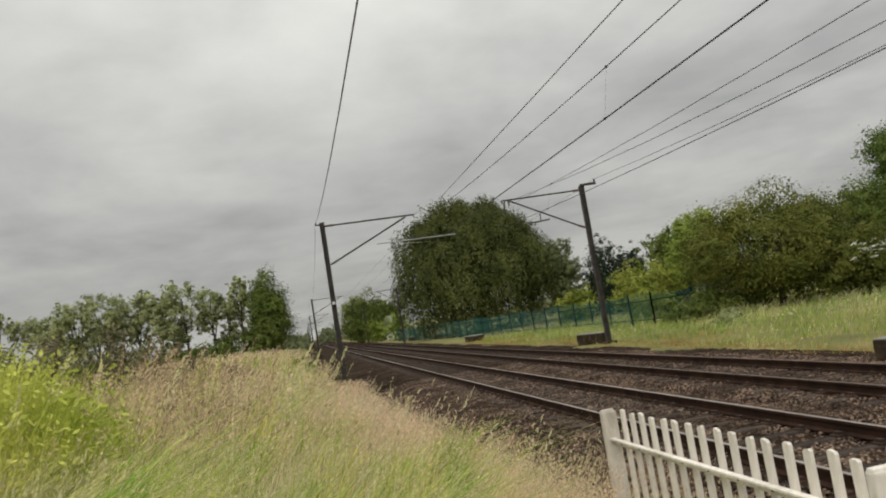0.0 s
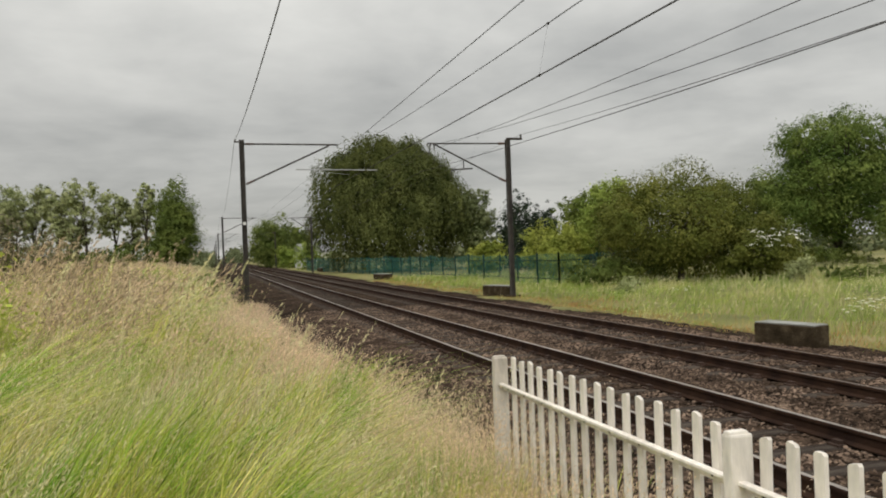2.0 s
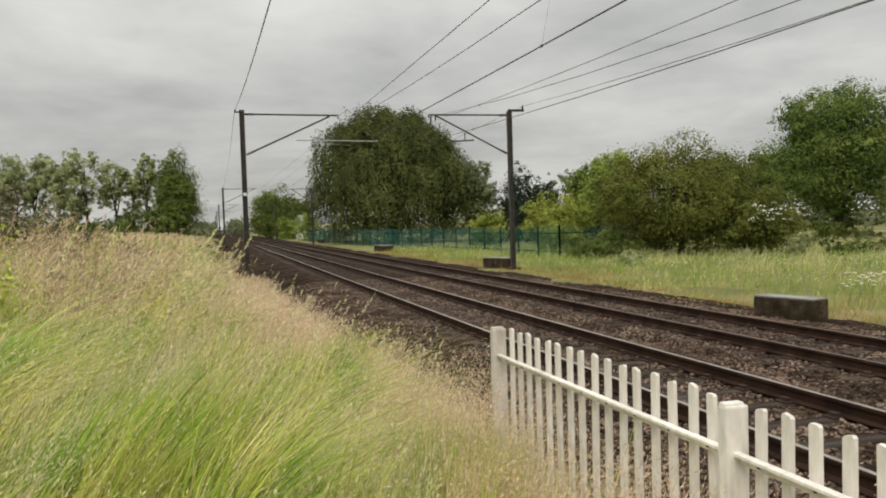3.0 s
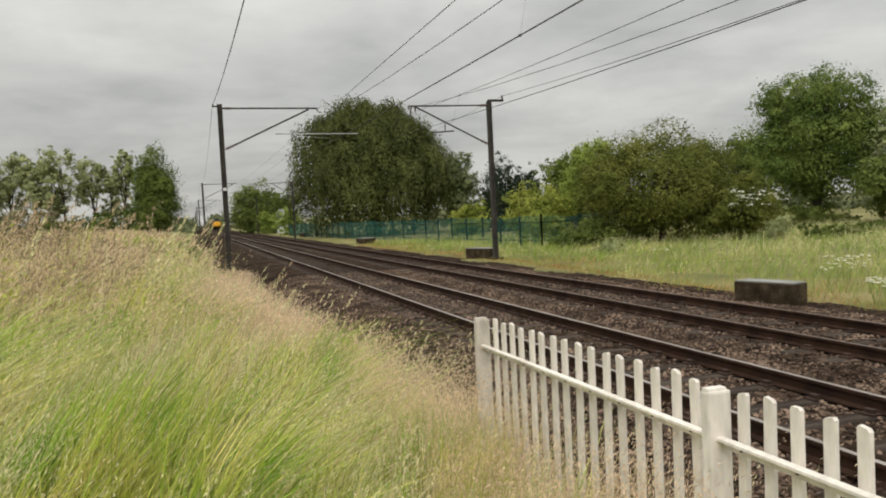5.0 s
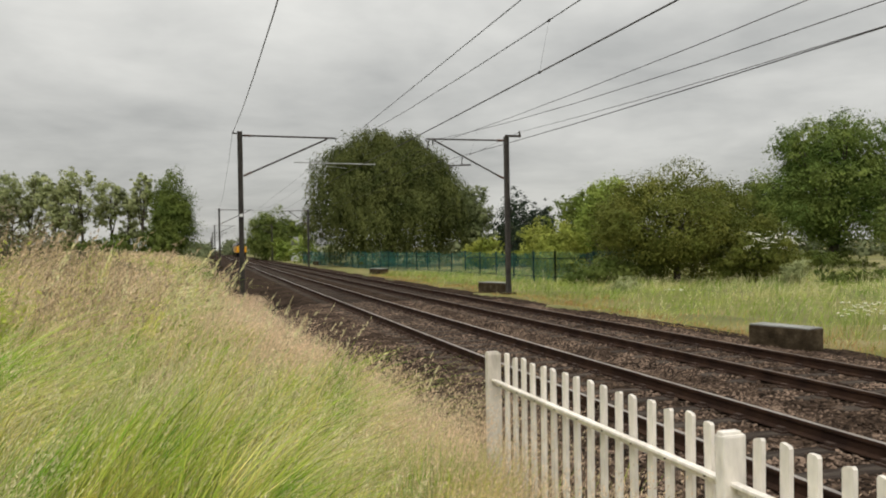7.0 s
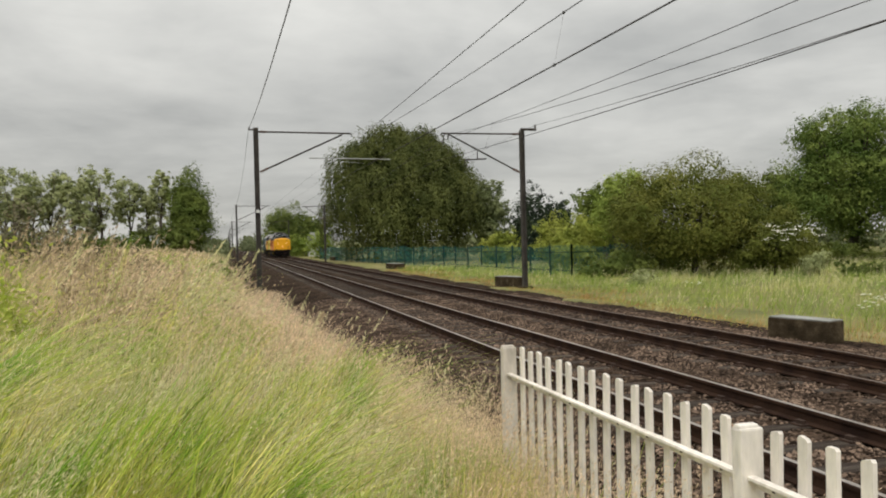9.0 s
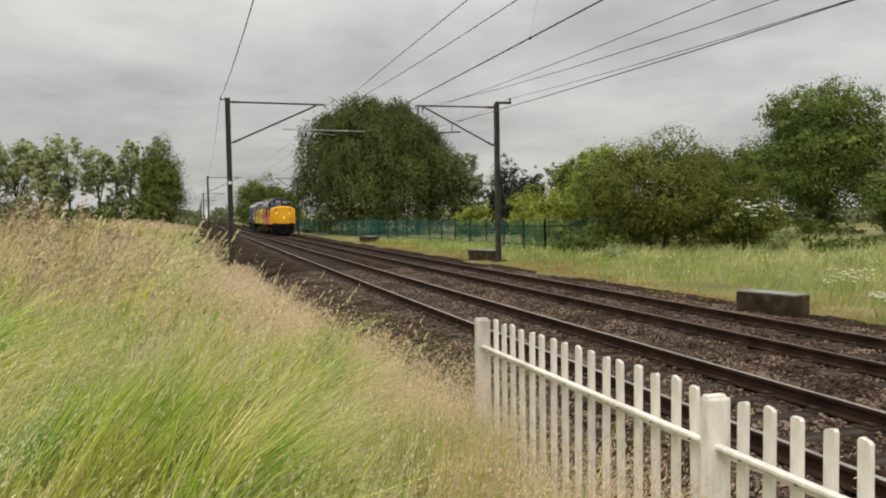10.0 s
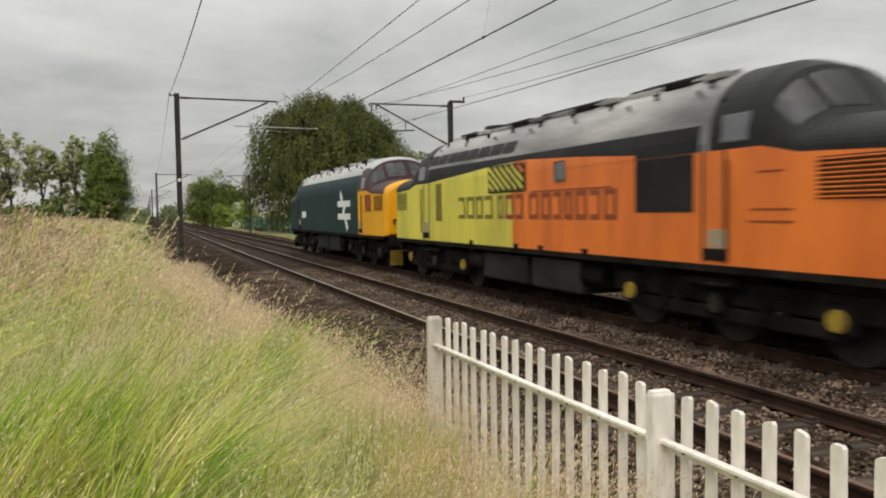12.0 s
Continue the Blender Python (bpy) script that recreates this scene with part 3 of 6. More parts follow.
# ---- trees ----
def leaf_cloud(points, size, aspect=0.55, droop=0.0, seed=1, facing=None):
    """Leaf quads at points, turned at random; droop hangs them down."""
    r = np.random.default_rng(seed)
    n = len(points)
    a = r.normal(0, 1, (n, 3))
    a[:, 2] = a[:, 2] * (1 - droop) - droop * 2.0
    a /= np.linalg.norm(a, axis=1)[:, None]
    if facing is not None:
        # leaves spread their faces outwards and to the sky
        out = facing + np.array([0, 0, 0.45]) + r.normal(0, 0.30, (n, 3))
        out /= np.linalg.norm(out, axis=1)[:, None] + 1e-9
        a = a - out * np.sum(a * out, 1)[:, None]
        a /= np.linalg.norm(a, axis=1)[:, None] + 1e-9
        b = np.cross(out, a)
    else:
        b = np.cross(a, r.normal(0, 1, (n, 3)))
        b /= np.linalg.norm(b, axis=1)[:, None] + 1e-9
    s = size * r.uniform(0.55, 1.3, (n, 1))
    a, b = a * s, b * s * aspect
    v = np.stack([points - a * 0.5, points + b * 0.5 + a * 0.05, points + a * 0.5, points - b * 0.5 + a * 0.05], 1).reshape(-1, 3)
    f = np.arange(n * 4).reshape(-1, 4)
    return v, f


def lobes_of(centre, radius, count, spread, seed, low=0.35):
    """Lobes of a crown: smaller clumps spread over a large ellipsoid."""
    r = np.random.default_rng(seed)
    out = []
    for _ in range(count):
        d = r.normal(0, 1, 3)
        d /= np.linalg.norm(d)
        d[2] = abs(d[2]) if r.random() > low else -abs(d[2])
        k = r.uniform(0.55, 0.95)
        out.append((np.array(centre) + d * np.array(radius) * k, np.array(radius) * spread * r.uniform(0.65, 1.3)))
    return out


def crown_points(lobes, n, seed, shell=0.55):
    """Leaves in sprays: small uneven clumps scattered through the outer part of each lobe."""
    r = np.random.default_rng(seed)
    vol = np.array([np.prod(s) ** 0.7 for _, s in lobes])
    count = max(160, n // 24)
    pick = r.choice(len(lobes), count, p=vol / vol.sum())
    c = np.array([l[0] for l in lobes])[pick]
    s = np.array([l[1] for l in lobes])[pick]
    d = r.normal(0, 1, (count, 3))
    d /= np.linalg.norm(d, axis=1)[:, None]
    rad = (shell + (1 - shell) * r.random(count) ** 0.6) * (1 + 0.12 * r.normal(0, 1, count))
    middle = c + d * s * rad[:, None]
    size = np.cbrt(np.prod(s, axis=1)) * r.uniform(0.18, 0.42, count)
    # most sprays are full, some are thin
    share = r.uniform(0.3, 1.0, count) * size
    leaf_of = r.choice(count, n, p=share / share.sum())
    off = r.normal(0, 1, (n, 3)) * np.array([0.62, 0.62, 0.46])
    p = middle[leaf_of] + off * size[leaf_of][:, None]
    p[:, 2] -= 0.10 * size[leaf_of] * np.sum(off[:, :2] ** 2, 1)
    face = d[leaf_of] * 0.75 + off * 0.55
    return p, face / (np.linalg.norm(face, axis=1)[:, None] + 1e-9)


def build_tree(name, at, label, category, mat, height, radius, crown_z, n, leaf, lobes=14, spread=0.42, trunk=0.25, seed=1, droop=0.0, group="", shell=0.5, limbs=7, extra=None, bare=0.0, fill=True, low=0.35):
    x, y = at
    z0 = float(gz(x, y)) - 0.15
    tree = thing(name, label, category, group, pose(x, y, z0))
    cz = crown_z
    rx, ry, rz = radius
    ls = lobes_of((0, 0, cz), radius, lobes, spread, seed, low)
    if fill:
        ls += [(np.array((0, 0, cz)), np.array(radius) * 0.72)]
    if extra:
        ls += [(np.array(c, float), np.array(s, float)) for c, s in extra]
    bm = new_bm()
    r = random.Random(seed)
    lean = [(0, 0, 0)]
    for k in range(1, 6):
        f = k / 5
        lean.append((r.uniform(-0.15, 0.15) * f * 2, r.uniform(-0.15, 0.15) * f, cz * 1.05 * f))
    for a, b, k in zip(lean, lean[1:], range(5)):
        rod(bm, a, b, trunk * (1 - 0.16 * k), trunk * (1 - 0.16 * (k + 1)), 8)
    for k in range(limbs):
        c, s = ls[k % len(ls)]
        base = lean[2 + k % 3]
        mid = (np.array(base) * 0.45 + c * 0.55) + np.array([0, 0, -0.06 * cz])
        rod(bm, base, mid, trunk * 0.42, trunk * 0.26, 6)
        rod(bm, mid, c, trunk * 0.26, trunk * 0.07, 6)
        rod(bm, mid, c + s * np.array([0.5 * r.uniform(-1, 1), 0.5 * r.uniform(-1, 1), 0.5]), trunk * 0.18, trunk * 0.04, 5)
    part("trunk", bm, M_BARK, tree)
    p, out = crown_points(ls, n, seed + 50, shell)
    p[:, 2] = np.maximum(p[:, 2], bare + 0.1 * np.abs(np.sin(p[:, 0] * 3)))
    v, f = leaf_cloud(p, leaf, 0.6, droop, seed, out)
    raw("crown", v, [f], mat, tree)
    return tree


def build_weeping_tree(at, seed=3):
    """A broad tree whose outer twigs hang in long strands."""
    x, y = at
    z0 = float(gz(x, y)) - 0.1
    tree = thing("weeping_tree", "large dark green weeping tree with hanging twigs behind the fence", "tree", "", pose(x, y, z0))
    r = np.random.default_rng(seed)
    bm = new_bm()
    rod(bm, (0, 0, 0), (0.2, 0, 4), 0.75, 0.55, 10)
    rod(bm, (0.2, 0, 4), (-0.8, 0, 9), 0.55, 0.25, 8)
    for k in range(10):
        a = k * 0.63
        rod(bm, (0.1, 0, 3.5 + 0.3 * k), (5.0 * math.cos(a), 5.0 * math.sin(a), 8 + 0.3 * k), 0.25, 0.07, 6)
    part("trunk", bm, M_BARK, tree)
    # crown: domes with their own tops, each hung with strands
    domes = [(-2.0, 0, 13.6, 3.8), (-5.0, 1, 12.0, 3.2), (1.8, -1, 12.9, 3.6), (-0.4, -2, 12.8, 3.4), (4.2, 0, 11.6, 3.2), (5.2, 0, 10.2, 3.4), (-6.4, -1, 9.4, 2.4), (0, -4.5, 11.0, 4.2), (-3.6, -5, 9.2, 3.2),
             (3.8, -5, 9.0, 3.4), (6.6, -2, 8.0, 2.4), (0.5, 4, 11.5, 4.0), (-5.8, -3, 7.4, 2.6), (5.6, -4.5, 6.6, 2.4), (0.8, -7, 7.4, 3.2), (-3.2, -7.5, 6.0, 2.8),
             (7.2, 0, 6.4, 2.0), (-7.2, 0.5, 6.4, 1.9)]
    for _ in range(26):
        a, q = r.uniform(0, 6.28), r.uniform(0.2, 0.95)
        domes.append((-0.5 + 7.4 * q * math.cos(a), -0.5 - abs(6.5 * q * math.sin(a)), 13.2 - 5.4 * q ** 2 + r.uniform(-0.5, 0.7), r.uniform(0.9, 1.7)))
    pts, outs = [], []
    for dx, dy, dz, dr in domes:
        m = int(90 * dr)
        a, q = r.uniform(0, 6.28, m), np.sqrt(r.random(m))
        sx, sy = dx + dr * q * np.cos(a), dy + dr * q * np.sin(a)
        sz = dz - 0.55 * dr * q ** 2.2 + r.normal(0, 0.42, m)
        length = r.uniform(1.4, 4.6, m) * (0.45 + 0.75 * q)
        for k in range(m):
            c = int(6 + length[k] * 3.6)
            f = r.random(c)
            drift = r.normal(0, 0.12, (c, 2)) + 0.10 * f[:, None] * r.normal(0, 1, 2) + np.array([0.22, 0]) * f[:, None]
            zz = sz[k] - f * length[k]
            pts.append(np.stack([sx[k] + drift[:, 0], sy[k] + drift[:, 1], np.maximum(zz, 0.6)], 1))
            o = np.array([(sx[k] - dx) / dr, (sy[k] - dy) / dr, 0.0])
            outs.append(np.stack([np.full(c, o[0]), np.full(c, o[1]), 0.9 * (1 - f) ** 2 - 0.1], 1))
    # the skirt
    m = 1100
    a = r.uniform(0, 6.28, m)
    q = r.uniform(0.6, 1.0, m)
    for k in range(m):
        top = r.uniform(4.0, 8.0)
        c = 16
        f = r.random(c)
        rr = q[k] * (7.2 - 0.10 * top)
        pts.append(np.stack([rr * math.cos(a[k]) + r.normal(0, 0.13, c), rr * math.sin(a[k]) + r.normal(0, 0.13, c), np.maximum(top - f * r.uniform(2.5, 6.0), 0.4)], 1))
        outs.append(np.tile([math.cos(a[k]), math.sin(a[k]), 0.0], (c, 1)))
    p = np.concatenate(pts)
    v, f = leaf_cloud(p, 0.31, 0.36, 0.7, seed, np.concatenate(outs) - np.array([0, 0, 0.3]))
    raw("crown", v, [f], M_WILLOW, tree)
    return tree


build_weeping_tree((17.9, 97.5)).scale = (1.25, 1.25, 1.29)

build_tree("weeping_birch", (26.9, 91.0), "pale grey-green weeping tree beside the large dark one", "tree", M_WEEPPALE, 11, (2.9, 2.6, 4.4), 6.4, 15000, 0.30, 34, 0.30, 0.2, 21, droop=0.6, low=0.5, shell=0.45)

# bushes and trees past the meadow
build_tree("hawthorn_bush", (22.6, 40.5), "broad olive green hawthorn bush at the edge of the meadow", "bush", M_THORN, 7, (5.2, 4.2, 3.3), 3.5, 70000, 0.155, 70, 0.26, 0.22, 11, shell=0.6, limbs=10, low=0.5,
           extra=[((0.7, 0, 6.8), (1.3, 1.2, 0.9)), ((-0.6, 0, 6.2), (1.5, 1.2, 0.9)), ((-2.4, 0, 5.2), (1.4, 1.2, 1.1)), ((2.6, 0, 5.0), (1.5, 1.3, 1.2)), ((-4.2, 0, 3.6), (1.4, 1.2, 1.6))])
elder = build_tree("elder_bush", (25.9, 37.6), "elder bush with flat white blossom at the edge of the meadow", "bush", M_THORN, 4, (2.8, 2.4, 2.0), 2.0, 15000, 0.16, 30, 0.3, 0.12, 12, low=0.5)
re_ = np.random.default_rng(51)
umbel = np.concatenate([c + re_.normal(0, 1, (9, 3)) * np.array([0.09, 0.09, 0.03]) for c in
                        np.stack([re_.uniform(-2.2, 1.5, 38), -1.7 - 0.35 * re_.random(38), 2.0 + 1.1 * re_.random(38) ** 0.7], 1)])
v_, f_ = leaf_cloud(umbel, 0.085, 0.8, 0.0, 52, np.tile([0.0, -0.5, 0.8], (len(umbel), 1)))
tagged(raw("blossom", v_, [f_], M_UMBEL, elder), "flat creamy white blossom", kind="stuff")
build_tree("broad_tree", (44.0, 50.5), "tall leafy green tree with a rounded crown beyond the meadow", "tree", M_ASH, 13, (6.0, 5.2, 5.8), 7.3, 76000, 0.21, 75, 0.22, 0.5, 13, bare=0.8, shell=0.6, limbs=14, low=0.5)
build_tree("broad_tree", (51.5, 46.5), "tall pale grey-green tree beside another beyond the meadow", "tree", M_POPLAR, 12, (6.0, 5.0, 5.2), 6.0, 30000, 0.30, 55, 0.24, 0.45, 14, bare=0.6, low=0.5)
build_tree("spreading_bush", (42.6, 38.4), "wide dark green spreading bush beyond the meadow", "bush", M_OAK, 7, (5.4, 4.2, 3.4), 3.0, 36000, 0.24, 60, 0.24, 0.3, 15, bare=0.4, low=0.5)
build_tree("young_tree", (23.3, 50.0), "mid green young tree behind the hawthorn", "tree", M_FRESH, 7.5, (2.6, 2.4, 3.0), 4.8, 14000, 0.21, 36, 0.28, 0.18, 16, low=0.5)
build_tree("young_tree", (41.8, 56.5), "dark green young tree between the hawthorn and a taller tree", "tree", M_OAK, 7.5, (3.2, 2.6, 2.7), 5.1, 12000, 0.25, 34, 0.3, 0.2, 22, low=0.5)
build_tree("bramble_bush", (17.8, 40.6), "low dark bramble thicket at the end of the green fence", "bush", M_OAK, 1.6, (2.8, 1.5, 1.0), 0.7, 8000, 0.16, 30, 0.3, 0.06, 17, low=0.4)
build_tree("bramble_bush", (32.5, 45.0), "low dark thicket under the trees past the meadow", "bush", M_THORN, 1.8, (4.6, 1.6, 0.9), 0.6, 8000, 0.22, 34, 0.28, 0.06, 27, low=0.4)
build_tree("bramble_bush", (40.5, 49.0), "low dark thicket under the trees past the meadow", "bush", M_OAK, 1.8, (5.6, 1.8, 1.2), 0.7, 10000, 0.24, 34, 0.28, 0.06, 28, low=0.4)
build_tree("bramble_bush", (35.5, 47.0), "low dark thicket under the trees past the meadow", "bush", M_OAK, 1.6, (4.2, 1.3, 0.95), 0.65, 7000, 0.2, 30, 0.3, 0.06, 31, low=0.4)
build_tree("bramble_bush", (47.5, 42.0), "low dark thicket under the trees past the meadow", "bush", M_OAK, 2.6, (5.6, 1.8, 2.3), 1.2, 9000, 0.24, 34, 0.28, 0.06, 29, low=0.4)
# dark low growth added where the ground lies in the trees' shade
for k, (x, y, w) in enumerate(((29.5, 34.6, 2.6), (33.8, 35.6, 3.2), (38.0, 34.0, 3.4), (42.0, 32.0, 3.2), (46.0, 30.5, 3.2))):
    build_tree("bramble_bush", (x, y), "low dark growth added as the tree shade behind the meadow", "bush", M_OAK, 1.2, (w, 1.3, 0.62 + 0.12 * math.sin(k * 2.2)), 0.35, 4200, 0.17, 26, 0.3, 0.05, 130 + k, group="brambles behind the meadow", low=0.4)
build_tree("bright_bush", (22.9, 59.0), "light yellow green bush behind the green fence", "bush", M_LIGHT, 4.2, (3.3, 2.4, 2.5), 2.2, 16000, 0.2, 36, 0.27, 0.12, 18, low=0.5)
build_tree("bright_bush", (22.5, 74.0), "light yellow green bush beside the weeping tree", "bush", M_LIGHT, 3.8, (2.4, 2.0, 1.8), 1.7, 6000, 0.26, 30, 0.28, 0.12, 19, low=0.5)
build_tree("bright_bush", (19.5, 50.5), "light green bush behind the end of the green fence", "bush", M_LIGHT, 2.6, (2.0, 1.6, 1.3), 1.1, 5000, 0.18, 24, 0.3, 0.1, 20, low=0.5)
for k, (x, y, h, w) in enumerate(((27.4, 78.5, 9.4, 4.8), (30.6, 80.0, 7.6, 4.2), (33.9, 84.0, 8.2, 2.8), (36.6, 82.0, 8.4, 2.8), (39.3, 84.0, 7.6, 2.6))):
    tier = [((0.15 * math.sin(q * 2.4 + k), 0.15 * math.cos(q * 2.4), h * (0.14 + 0.12 * q)), (w * (0.8 - 0.095 * q) * (0.86 + 0.14 * math.sin(q * 5 + k)), w * (0.8 - 0.095 * q), h * 0.12)) for q in range(7)]
    build_tree("conifer", (x, y), "dark conifer in the distance behind the bushes", "tree", M_CONIFER, h, (w * 0.5, w * 0.5, h * 0.45), h * 0.5, 6500, 0.30, 8, 0.3, 0.2, 30 + k, group="conifers", extra=tier, shell=0.3)
build_tree("round_tree", (30.0, 66.0), "mid green round tree behind the hawthorn", "tree", M_BIRCH, 9, (3.4, 3.0, 3.4), 5.2, 9000, 0.32, 34, 0.28, 0.25, 35, low=0.5)
build_tree("low_bush", (26.0, 34.6), "small green bush standing in the meadow grass", "bush", M_POPLAR, 1.8, (0.9, 0.8, 0.8), 0.8, 2500, 0.12, 14, 0.36, 0.05, 36, low=0.5)
build_tree("low_bush", (14.9, 33.5), "small green bush standing in the meadow grass", "bush", M_POPLAR, 1.2, (0.8, 0.8, 0.55), 0.5, 1500, 0.12, 12, 0.36, 0.05, 37, low=0.5)
# along the line in the distance
build_tree("round_tree", (6.8, 158.0), "round dark tree in the distance beside the line", "tree", M_OAK, 11, (4.2, 3.5, 5.3), 6.0, 18000, 0.42, 40, 0.32, 0.35, 40, group="distant trees", low=0.5, extra=[((0, 0, 5.4), (3.9, 3.2, 4.8)), ((0.4, 0, 2.6), (3.6, 3.0, 2.6))])
build_tree("round_tree", (15.0, 190.0), "round dark tree in the distance beside the line", "tree", M_OAK, 9, (6.5, 4, 4.6), 4.8, 13000, 0.5, 30, 0.32, 0.35, 41, group="distant trees", low=0.5)
build_tree("low_bush", (8.6, 142.0), "small green bush in the distance beside the line", "bush", M_FRESH, 4, (2.4, 2.0, 2.4), 2.2, 3500, 0.32, 20, 0.32, 0.1, 42, group="distant bushes", low=0.5)
build_tree("low_bush", (10.6, 127.0), "fresh green bush in the distance beside the line", "bush", M_FRESH, 4, (2.8, 2.0, 2.4), 2.0, 3500, 0.32, 20, 0.32, 0.1, 43, group="distant bushes", low=0.5)
build_tree("low_bush", (12.5, 113.0), "light green bush in the distance beside the line", "bush", M_POPLAR, 4, (2.6, 2.0, 1.8), 1.6, 3500, 0.28, 20, 0.32, 0.1, 44, group="distant bushes", low=0.5)
# the row on the bank
build_tree("birch_tree", (-8.4, 97.0), "dense upright green birch at the end of a row of trees", "tree", M_BIRCH, 11, (2.9, 2.7, 4.3), 4.7, 34000, 0.23, 50, 0.32, 0.28, 45, extra=[((0, 0, 3.2), (2.9, 2.5, 2.6)), ((0.1, 0, 6.6), (2.3, 2.1, 2.4)), ((0.1, 0, 8.6), (1.5, 1.4, 1.8)), ((0.2, 0, 10.0), (1.0, 1.0, 1.3)), ((-0.9, 0, 8.8), (1.3, 1.2, 1.2)), ((1.2, 0, 7.8), (1.3, 1.2, 1.2))], shell=0.5, low=0.5)
rowx = [(-11.9, 10.2, 1.3), (-15.6, 9.6, 1.9), (-18.4, 10.6, 2.4), (-21.6, 9.2, 2.2), (-24.4, 10.0, 2.6), (-27.4, 10.4, 2.6), (-31.0, 9.4, 2.6), (-34.5, 10.2, 2.8), (-39, 9.8, 2.8), (-43, 9.4, 2.8), (-13.6, 7.6, 1.5), (-20.0, 7.8, 1.8), (-26.0, 8.0, 2.0), (-29.2, 8.2, 2.0), (-33.0, 8.0, 2.2)]
for k, (x, h, w) in enumerate(rowx):
    h += 0.8
    tiers = [((w * 0.8 * math.sin(k * 1.7 + q * 2.2), w * 0.5 * math.cos(k + q * 1.9), h * (0.30 + 0.14 * q)), (w * 0.50, w * 0.45, 0.95)) for q in range(5)]
    build_tree("poplar_tree", (x, 99.0 + 2 * math.sin(k * 2.1)), "slender grey green tree with a bare lower trunk in a row", "tree", M_POPLAR, h, (w, w, 3.0), h - 3.6, 4600, 0.29, 18, 0.33, 0.2, 60 + k, group="trees in a row", bare=0.8, limbs=9, fill=False, extra=tiers, shell=0.35)
for k, x in enumerate((-10.8, -14.5, -17.5, -20.5, -24.5, -28, -32, -36)):
    build_tree("low_bush", (x, 92.0 + 2 * math.sin(k)), "low dark bush under the row of trees", "bush", M_BIRCH if k % 3 else M_OAK, 2.5, (2.6, 1.6, 1.6 + 0.5 * math.sin(k * 1.9)), 1.2, 3200, 0.28, 16, 0.34, 0.06, 80 + k, group="bushes under the row", low=0.5)

# rough growth on the bank: a thicket of dry stems, and low bushes behind the crest
for k, (x, y, rx, rz, cz, mat) in enumerate(((-8.3, 16.5, 1.4, 0.95, 0.85, M_TANGLE), (-7.0, 17.5, 1.0, 0.62, 0.5, M_TANGLE), (-9.9, 15.5, 1.4, 1.0, 0.9, M_TANGLE), (-7.4, 25.0, 0.9, 0.40, 0.35, M_OAK), (-4.95, 41.0, 0.7, 0.6, 0.6, M_BIRCH), (-8.9, 27.5, 1.6, 0.45, 0.35, M_BIRCH))):
    dry = mat is M_TANGLE
    build_tree("dry_thicket" if dry else "low_bush", (x, y), "tangled grey-brown thicket of dry weeds on the bank" if dry else "low dark green bush on the grassy bank", "bush", mat, 1.2, (rx, 0.8, rz), cz, 2600, 0.085 if dry else 0.12, 22, 0.34, 0.03, 160 + k, group="bank thickets" if dry else "bank bushes", low=0.4, shell=0.3, limbs=16)


def build_far_woods():
    """Hedges and woods out to the horizon, too far to tell single trees apart."""
    r = np.random.default_rng(5)
    pts = []
    for x0, y0, x1, y1, h in ((-3.5, 420, -60, 330, 9), (-60, 330, -260, 260, 9), (8, 330, 70, 260, 8), (70, 260, 240, 150, 9), (60, 110, 130, 60, 3), (30, 120, 62, 112, 5), (4.0, 330, 9, 440, 7), (-10, 150, -5.5, 330, 4.5), (130, 60, 160, -40, 8)):
        length = math.hypot(x1 - x0, y1 - y0)
        n = int(length * 30)
        f = r.random(n)
        lump = 0.62 + 0.25 * np.sin(f * length * 0.21 + x0) + 0.13 * np.sin(f * length * 0.67)
        z = r.random(n) ** 0.8 * h * lump
        pts.append(np.stack([x0 + (x1 - x0) * f + r.normal(0, 1.6, n), y0 + (y1 - y0) * f + r.normal(0, 1.6, n), z - 0.3], 1))
    p = np.concatenate(pts)
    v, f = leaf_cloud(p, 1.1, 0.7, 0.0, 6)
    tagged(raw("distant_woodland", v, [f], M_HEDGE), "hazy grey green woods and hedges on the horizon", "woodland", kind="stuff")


build_far_woods()


# ---- grass ----
def blades(x, y, h, w, bend, seed, wind=(1.0, 0.25), levels=(0, 0.4, 0.75, 1.0), spread=0.3, way=None):
    """Arrays of bent, tapering blades."""
    r = np.random.default_rng(seed)
    n = len(x)
    base = np.stack([x, y, gz(x, y) - 0.02], 1)
    d = np.stack([wind[0] + r.normal(0, spread * 2.2, n), wind[1] + r.normal(0, spread * 2.2, n)], 1)
    if way is not None:
        d = way + r.normal(0, 0.22, (n, 2))
    lean = bend * r.uniform(0.3, 1.3, n) if way is None else bend * r.uniform(0.7, 1.2, n)
    turn = r.uniform(0, 3.14, n)
    side = np.stack([np.cos(turn), np.sin(turn), np.zeros(n)], 1)
    verts = []
    for f in levels:
        c = base.copy()
        c[:, :2] += d * (lean * h * f ** 1.8)[:, None]
        c[:, 2] += h * f * (1 - 0.35 * lean * f)
        ww = (w * (1 - f ** 2 * 0.95))[:, None] * side
        verts += [c - ww / 2, c + ww / 2]
    k = len(levels)
    v = np.stack(verts, 1).reshape(-1, 3)
    o = (np.arange(n) * 2 * k)[:, None]
    faces = [o + np.array([2 * i, 2 * i + 1, 2 * i + 3, 2 * i + 2])[None] for i in range(k - 1)]
    tips = np.stack(verts[-2:], 0).mean(0), d, lean
    return v, np.concatenate(faces), tips


